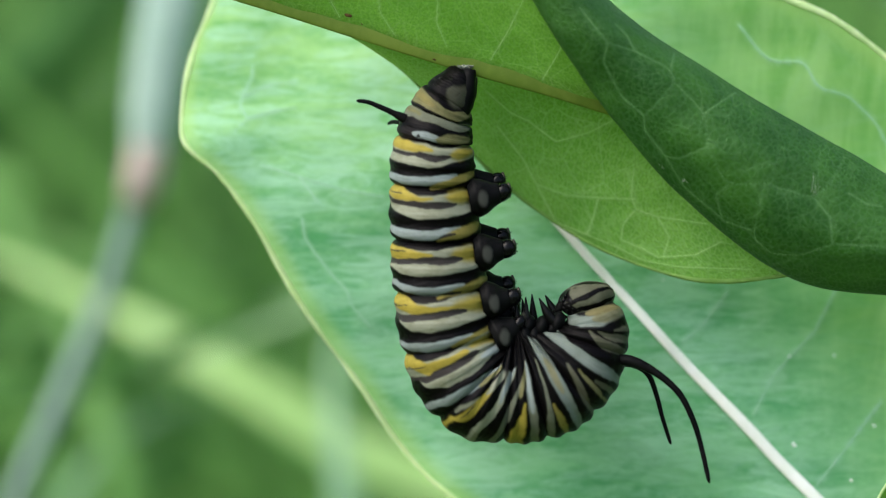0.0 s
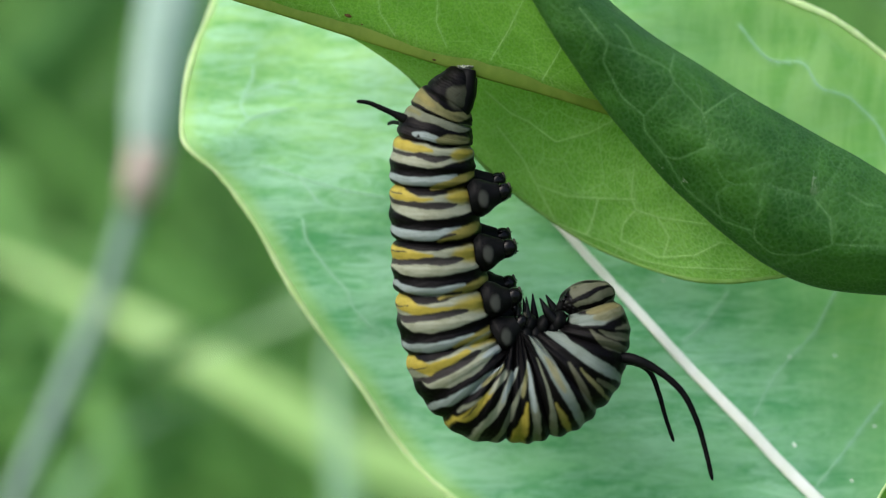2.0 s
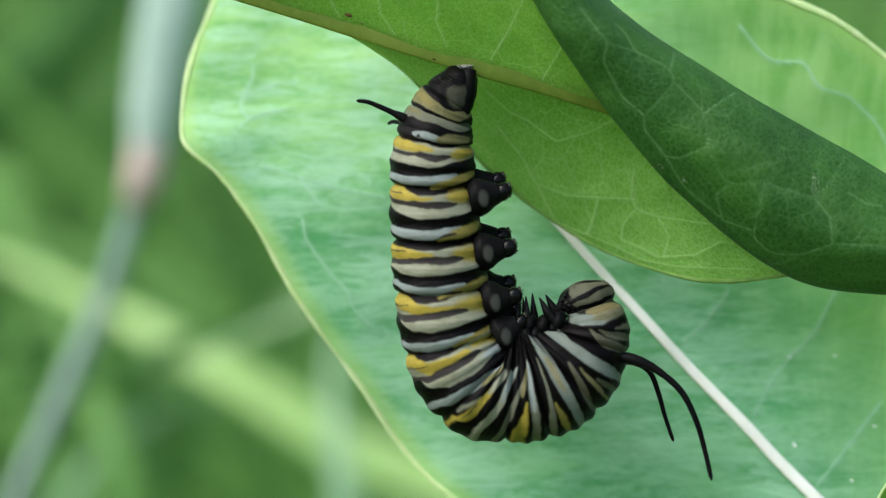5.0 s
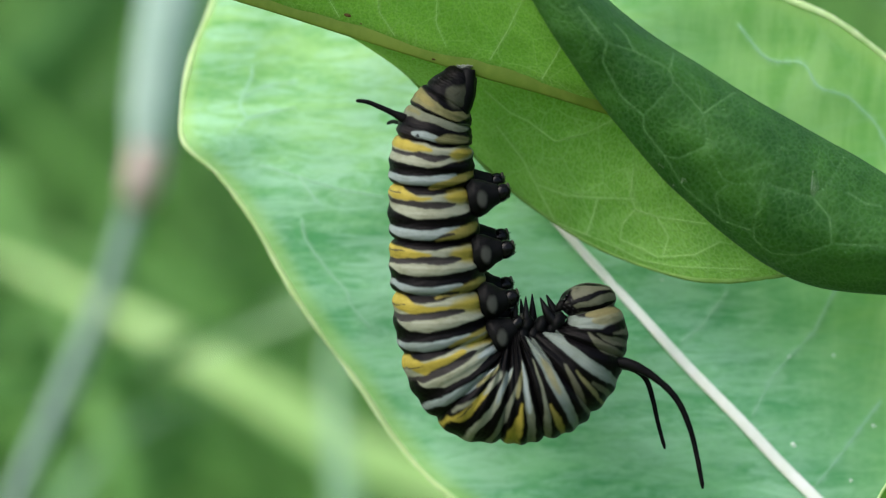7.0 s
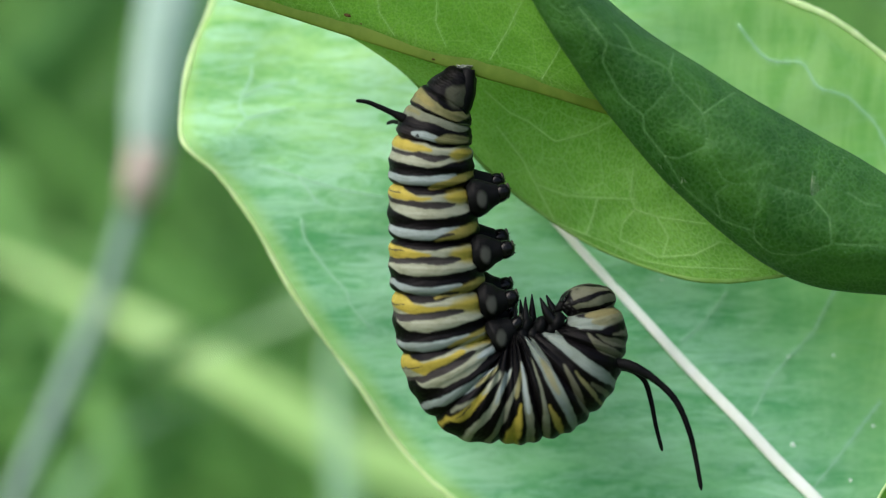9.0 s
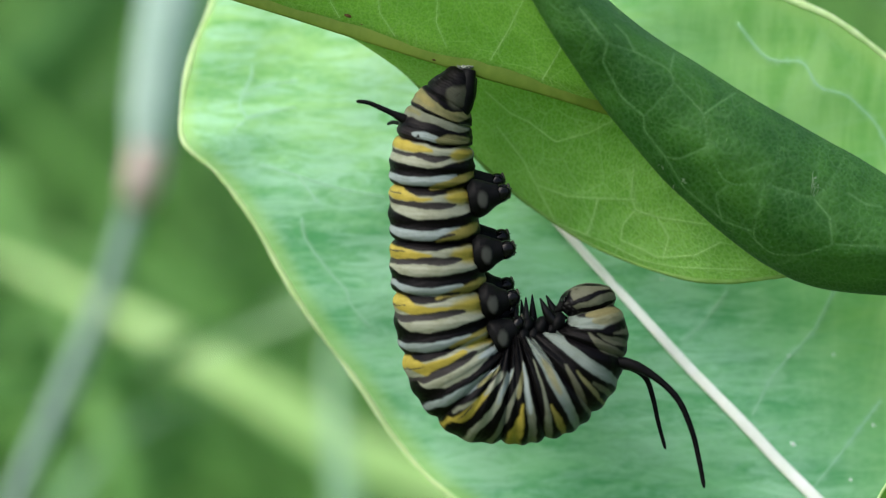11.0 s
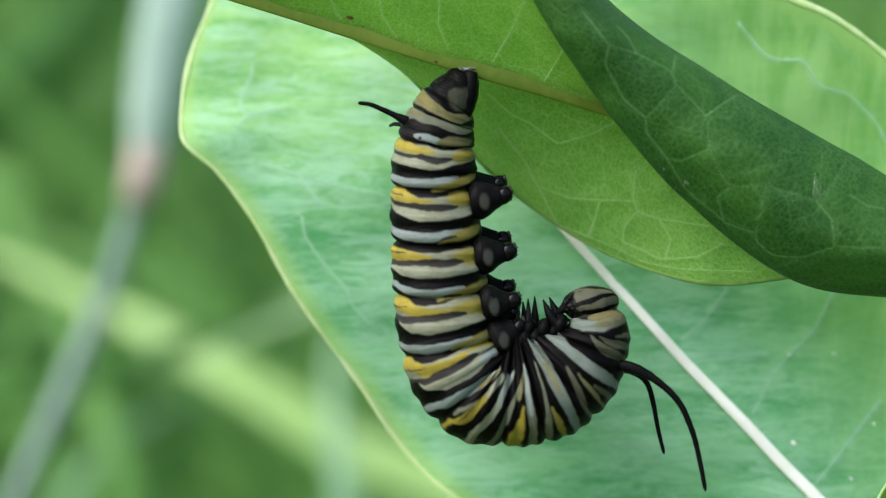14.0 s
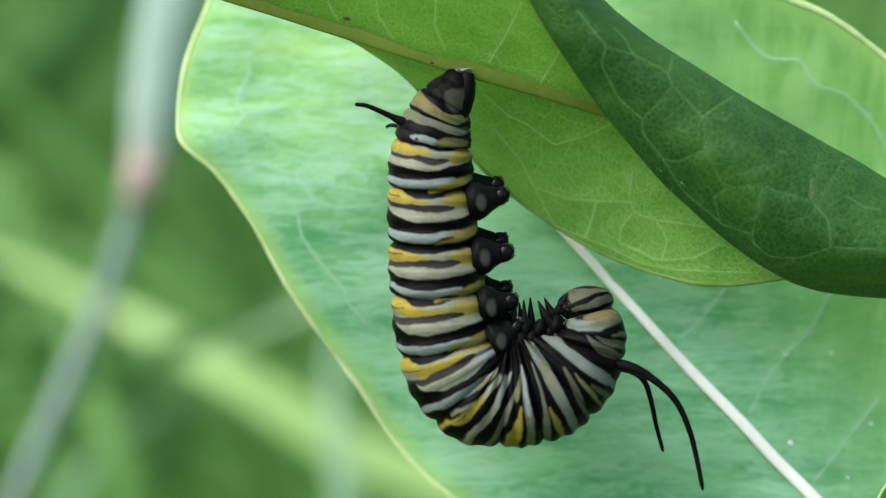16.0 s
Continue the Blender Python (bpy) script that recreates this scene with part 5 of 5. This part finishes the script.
    # clasping legs at the tail
    for y in (-0.7, 0.7):
        part("clasper", leg_geo([np.array(q) + (0, y, 0) for q in ((1.1, 0.0, 10.9), (1.8, 0.0, 12.7), (2.2, 0.0, 14.6))], [1.0, 0.85, 0.5], 12), black_skin, segments[0])
    # three pairs of pointed front legs
    for seg, base, knee, tip, thick in (
        (segments[10], (6.5, 0.0, -7.9), (6.4, 0.0, -6.0), (6.2, 0.0, -4.2), 0.46),
        (segments[11], (7.2, 0.0, -7.4), (7.1, 0.0, -5.6), (7.0, 0.0, -3.8), 0.46),
        (segments[12], (9.6, 0.0, -6.0), (8.9, 0.0, -5.3), (8.1, 0.0, -3.9), 0.50),
    ):
        for y in (-1.0, 1.0):
            o = np.array((0.30 * y, y, 0.10 * y))
            part("front_leg", leg_geo([np.array(base) + o, np.array(knee) + o, np.array(tip) + o], [thick, thick * 0.75, 0.05], 12), leg_black, seg)
    for seg, place, size in ((segments[9], (5.8, -0.4, -7.9), 0.9), (segments[10], (6.5, -0.7, -7.3), 0.95), (segments[11], (7.3, -0.6, -7.2), 0.8), (segments[12], (9.3, -0.5, -6.0), 0.75), (segments[10], (6.9, -0.5, -6.3), 0.75), (segments[11], (8.0, -0.4, -6.3), 0.72), (segments[12], (8.9, -0.4, -6.5), 0.62)):
        g = Geo()
        g.ball(place, ((0.25, 0, size * 1.25), (size * 0.85, 0, -0.1), (0, size * 1.6, 0)), 12, 16)
        part("leg_base", g, black_skin, seg)
    # head
    hc = np.array((11.7, 0.0, -4.1))
    head = Geo()
    ax = np.array((-2.30, 0, -0.48))
    head.ball(hc, (ax, (-0.26, 0, 1.42), (0, -1.75, 0)), 90, 140)
    head.v = [tuple(np.array(p) + 0.09 * np.array(noise.noise_vector(Vector(p) * 1.1)) + 0.03 * np.array(noise.noise_vector(Vector(p) * 3.2))) for p in head.v]
    along, across = np.array(head.uv).T
    p = np.array(head.v)
    head.skin_colour = dyed(across * 1000, along, p, SHELL, (head_marks,), False, 6.0)
    # the face is black, mottled with grey
    face = np.clip((0.33 - along - 0.06 * waves(p, 0.9, 5)) / 0.06, 0, 1)[:, None]
    head.skin_colour = head.skin_colour * (1 - face) + face * (np.array(BLACK) + 0.035 * np.clip(waves(p, 0.5, 6) - 0.35, 0, 1)[:, None])
    head_ob = part("head", head, head_shell, body, "smooth round head with cream and black stripes", hc)
    for dx, dz in ((-1.75, 0.25), (-1.9, -0.1), (-1.6, -0.35)):
        g = Geo()
        g.ball(hc + np.array((dx, -0.95, dz)), ((0.17, 0, 0), (0, 0, 0.17), (0, -0.17, 0)), 8, 10)
        part("eye", g, glossy_black, head_ob)
    part("mouthpart", leg_geo([hc + (-1.9, -0.3, -0.4), hc + (-2.3, -0.3, -0.8), hc + (-2.5, -0.2, -1.1)], [0.5, 0.36, 0.16]), black_skin, head_ob)
    # feelers: long pair on the thorax, short pair by the tail
    long_one = part("long_feeler", feeler([(13.8, -1.2, -8.9), (15.3, -1.6, -9.1), (17.2, -1.8, -10.0), (19.1, -2.0, -11.7), (20.3, -2.0, -14.1), (21.0, -2.0, -16.6), (21.5, -2.0, -18.9)], 0.46), black_skin, segments[11], "long black fleshy feeler", (14.2, -1.2, -9.0))
    far_one = part("long_feeler", feeler([(14.0, 1.2, -9.2), (15.7, 2.2, -9.5), (17.0, 2.8, -10.4), (17.7, 3.0, -12.1), (18.2, 3.0, -14.0), (18.9, 3.0, -16.2)], 0.40), black_skin, segments[11], "long black fleshy feeler", (14.4, 1.2, -9.2))
    short_one = part("short_feeler", feeler([(-2.8, -1.2, 10.4), (-3.8, -1.4, 10.9), (-5.1, -1.5, 11.5), (-6.1, -1.5, 11.9), (-7.0, -1.5, 12.0)], 0.40), black_skin, segments[2], "short black fleshy feeler", (-3.2, -1.2, 10.7))
    part("short_feeler", feeler([(-2.9, 1.2, 10.2), (-3.7, 3.0, 10.5), (-4.2, 4.0, 10.6), (-4.6, 5.0, 10.5)], 0.34), black_skin, segments[2], "short black fleshy feeler", (-3.2, 1.2, 10.4))
    return body, segments, head_ob, long_one, far_one


def build_silk():
    rng = random.Random(3)
    g = Geo()
    c = np.array((1.8, 0.0, 14.8))
    g.ball(c + np.array((0.05, 0, 0.0)), ((0.62, 0, -0.1), (0, 0.5, 0), (0.02, 0, 0.18)), 10, 16)
    for _ in range(60):
        a = rng.uniform(0, 6.28)
        r = rng.uniform(0.1, 0.85)
        p = c + np.array((r * math.cos(a) * 1.1, r * math.sin(a), rng.uniform(-0.05, 0.25)))
        q = c + np.array((rng.uniform(-0.5, 0.6), rng.uniform(-0.4, 0.4), rng.uniform(-0.35, 0.1)))
        m = (p + q) / 2 + np.array((rng.uniform(-0.2, 0.2), rng.uniform(-0.2, 0.2), rng.uniform(-0.1, 0.1)))
        g.tube(spline([p, m, q], 8), 0.06, 5)
    return single("silk_pad", g, silk_white, "small white silk pad under the leaf's midrib", "silk", (1.8, 0.0, 14.9))


build_ground()
build_meadow()
build_culm()
build_background()
build_stem()
front_leaf = build_front_leaf()
back_leaf = build_back_leaf()
build_corner_leaf()
caterpillar, body_segments, head_part, feeler_near, feeler_far = build_caterpillar()
silk_pad = build_silk()


# ---- how things move ----
# time, shift of the front leaf in mm (x, z)
LEAF_SWAY = [
    (0, 0, -0),
    (2, -0.012, -0.024),
    (2.5, 0.058, 0.012),
    (3, 0.012, 0.012),
    (4, 0.012, 0.023),
    (6.5, -0.047, 0.012),
    (8, -0.071, 0.023),
    (9, -0.071, 0.012),
    (11.5, -0.024, -0.035),
    (12, -0.035, -0.048),
    (12.5, 0.046, -0.095),
    (13, 0.116, -0.107),
    (13.5, 0.128, -0.165),
    (14, 0.128, -0.177),
    (14.5, 0.128, -0.177),
    (15, -0.059, -0.236),
    (15.5, -0.106, -0.236),
    (16, -0.154, -0.259),
]
# time, shift of the pale leaf behind in mm (x, z)
BACK_SWAY = [
    (0, 0, -0),
    (4, 0.056, -0.04),
    (6.5, -0.019, -0),
    (9, -0.076, -0),
    (11.5, -0.057, 0.059),
    (12, -0.057, 0.04),
    (12.5, -0.039, 0.077),
    (13, 0.019, 0.096),
    (13.5, 0.019, 0.115),
    (14, -0.02, 0.152),
    (14.5, -0.039, 0.189),
    (15, -0.191, 0.208),
    (15.5, -0.21, 0.189),
    (16, -0.286, 0.189),
]
# time, then the bend in degrees at the tail, the upper body, the bow, the thorax and the head
BODY_SWING = [
    (0, 0, 0, 0, 0, 0),
    (0.5, 0.18, 1.14, -0.55, 2.14, 2.65),
    (1, -0.01, -0.8, 1.21, -2.96, -2.2),
    (1.5, 0.03, -0.32, 0.78, -1.18, -0.19),
    (2, 0.09, 0.6, -0.22, 0.63, 0.43),
    (2.5, -0.11, -0.1, 0.47, -0.56, 0.13),
    (3, 0.06, 0.45, 0, 0.92, 0.95),
    (3.5, 0.1, 0.53, -0.18, 0.57, 1.21),
    (4, 0.23, 0.41, 0.12, 0.82, 0.64),
    (6.5, -0.08, -0.06, 0.09, -0.6, 0.95),
    (7, 0.01, -0.84, 0.92, -3.07, -1.91),
    (7.5, -0.11, -0.3, -0.3, -0.24, 1.68),
]
# time, then the bend in degrees at the tail, the upper body, the bow, the thorax and the head
BODY_SWING_LATER = [
    (8, 0.1, -0.38, -0.06, -0.83, 1.61),
    (8.5, 0.21, -1.05, 0.65, -2.52, -1.79),
    (9, -0.01, -1.12, 1.1, -3.64, -1.42),
    (11.5, 0.01, -1.4, 1.34, -4.42, -2.85),
    (12, 0.06, -1.31, 1.27, -3.81, -1.44),
    (12.5, -0, -0.47, 0.71, -1.95, 0.62),
    (13, 0.06, -1.67, 1.78, -5.38, -1.94),
    (13.5, 0.21, -0.32, 0.32, -0.96, 1.37),
    (14, 0.02, -1.13, 1.25, -4.06, -1.74),
    (14.5, -0, -0.62, 0.86, -2.75, -0.16),
    (15, 0.05, -0.38, 0.31, -1.12, 1.9),
    (15.5, 0.16, -1.29, 1.57, -4.15, -1.97),
    (16, 0.17, -1.07, 1.26, -2.51, 0.19),
]
# time, turn of the two long feelers in degrees
FEELER_SWING = [
    (0, 0, 0),
    (0.5, -0.5, 0.7),
    (1, -0.6, -1.4),
    (1.5, -0.8, -0.9),
    (2, -0.2, -0.1),
    (2.5, -0.8, -0.5),
    (3, -1, -0.5),
    (3.5, -0.6, -0.5),
    (4, -0.6, 0.1),
    (6.5, -0.2, -0.4),
    (7, 0, -0.5),
    (7.5, -0.1, -0.6),
    (8, 0, -0.2),
    (8.5, -0, -0.7),
    (9, 0.2, -1.3),
    (11.5, 0.1, -1.5),
    (12, 0.3, -1.1),
    (12.5, 0.3, -0.7),
    (13, 0.6, -1.8),
    (13.5, 0.2, -0.7),
    (14, 1, -1.7),
    (14.5, -0.3, -1.2),
    (15, -0.1, -0.1),
    (15.5, -0, -2.2),
    (16, -0.1, -1.6),
]
# time, sideways flick of the feeler's tip in mm, between the times above
FLICK_FIRST = [
    (0.2, -0.23), (0.3, 0.43), (0.4, 0.07), (0.6, 0.01), (0.7, 0.13), (0.8, 0.37),
    (0.9, -0.29), (1.1, 0.25), (1.2, -0.1), (1.3, -0.34), (1.4, 0.26), (1.6, 0.44),
    (1.7, 0.08), (1.8, -0.16), (2.1, 0.15), (2.2, 0.51), (2.3, -0.3), (2.4, 0.43),
    (2.6, 0.19), (2.7, 0.2), (2.8, -0.25), (2.9, 0.22), (3.1, 0.43), (3.2, 0.11),
    (3.3, -0.12), (3.4, -0.39), (3.6, 0.21), (3.7, 0.16), (3.8, -0.13), (3.9, 0.15),
    (4.2, 0.41), (4.4, 0.11), (4.6, 0.39), (4.8, -0.06), (5, 0.17), (5.2, 0.36),
    (5.4, -0.09), (5.6, 0.14), (5.8, -0.27), (6, 0.01), (6.15, -0.17),
]
# time, sideways flick of the feeler's tip in mm, between the times above
FLICK_SECOND = [
    (6.3, -0.37), (6.4, -0.18), (6.6, 0.01), (6.7, 0.01), (6.8, 0.06), (6.9, -0.41),
    (7.1, -0.36), (7.2, 0.21), (7.3, -0.44), (7.4, -0.39), (7.6, 0.08), (7.7, -0.24),
    (7.8, -0.43), (7.9, -0.66), (8.1, -0.34), (8.2, -0.62), (8.3, -0.66), (8.4, -0.38),
    (8.6, -0.57), (8.7, -0.34), (8.8, -0.38), (8.9, -0.29), (9.1, -0.57), (9.2, -0.48),
    (9.4, -0.33), (9.6, -0.56), (9.8, -0.24), (10, -0.48), (10.2, -0.62), (10.4, -0.21),
    (10.6, -0.44), (10.8, -0.72), (11, -0.4), (11.15, -0.59),
]
# time, sideways flick of the feeler's tip in mm, between the times above
FLICK_THIRD = [
    (11.3, -0.52), (11.4, -0.71), (11.6, -0.76), (11.7, -0.38), (11.8, -0.56), (11.9, -0.05),
    (12.1, -0.76), (12.2, -0.92), (12.3, -0.28), (12.4, -0.53), (12.6, -0.56), (12.7, -0.48),
    (12.8, -0.12), (12.9, -0.56), (13.1, -0.62), (13.2, 0.08), (13.3, -0.58), (13.4, -0.49),
    (13.6, -0.63), (13.7, -0.21), (13.8, -0.21), (13.9, -0.63), (14.1, -0.02), (14.2, -0.35),
    (14.3, -0.82), (14.4, -0.21), (14.6, -0.69), (14.7, -0.18), (14.8, -0.56), (14.9, -0.67),
    (15.1, -0.34), (15.2, -0.61), (15.3, 0.14), (15.4, -0.54), (15.6, -0.29), (15.7, -0.24),
    (15.8, -0.97), (15.9, 0.06),
]
# how much each bend and feeler turns for a millimetre of that flick, and at rest
PER_FLICK = (0.10, 2.07, -1.70, 5.62, 3.63, -0.67, 1.69)
AT_REST = (0.08, 0.07, 0.15, -0.23, 0.79, -0.30, -0.34)
# The joints that each of the five bends turns, with their shares.
BENDS = (((0, 1.0),), ((3, 0.25), (4, 0.25), (5, 0.25), (6, 0.25)), ((7, 0.34), (8, 0.33), (9, 0.33)), ((10, 0.34), (11, 0.33), (12, 0.33)), ((13, 1.0),))


def motions():
    still_front, still_back, still_silk, still_body = [Vector(o.location) for o in (front_leaf, back_leaf, silk_pad, caterpillar)]
    sway = [(t, Vector((x * MM, 0, z * MM))) for t, x, z in LEAF_SWAY]
    walk(front_leaf, [(t, Matrix.Translation(still_front + d)) for t, d in sway])
    walk(silk_pad, [(t, Matrix.Translation(still_silk + d)) for t, d in sway])
    walk(caterpillar, [(t, Matrix.Translation(still_body + d)) for t, d in sway])
    walk(back_leaf, [(t, Matrix.Translation(still_back + Vector((x * MM, 0, z * MM)))) for t, x, z in BACK_SWAY])
    chain = body_segments + [head_part]
    rest = [Vector(o.location) for o in chain]
    neck = pt((12.1, 0.0, -5.1)) - still_body
    near, far = Vector(feeler_near.location), Vector(feeler_far.location)
    rows = [[] for _ in chain]
    swing = [(t, *bend) + tuple(turns) for (t, *bend), (_, *turns) in zip(BODY_SWING + BODY_SWING_LATER, FEELER_SWING)]
    swing += [(t, *(k * flick + c for k, c in zip(PER_FLICK, AT_REST))) for t, flick in FLICK_FIRST + FLICK_SECOND + FLICK_THIRD]
    swing.sort()
    for t, *bend in swing:
        m = Matrix.Identity(4)
        for k, place in enumerate(rest):
            turn = sum(share * bend[b] for b, joints in enumerate(BENDS) for j, share in joints if j == k)
            hinge = place if k < 13 else neck
            m = m @ Matrix.Translation(hinge) @ pose(0, 0, 0, 0, -turn, 0) @ Matrix.Translation(-hinge)
            rows[k].append((t, m @ Matrix.Translation(place)))
    for ob, keys in zip(chain, rows):
        walk(ob, keys)
    walk(feeler_near, [(t, Matrix.Translation(near) @ pose(0, 0, 0, 0, -row[5], 0)) for t, *row in swing])
    walk(feeler_far, [(t, Matrix.Translation(far) @ pose(0, 0, 0, 0, -row[6], 0)) for t, *row in swing])


motions()
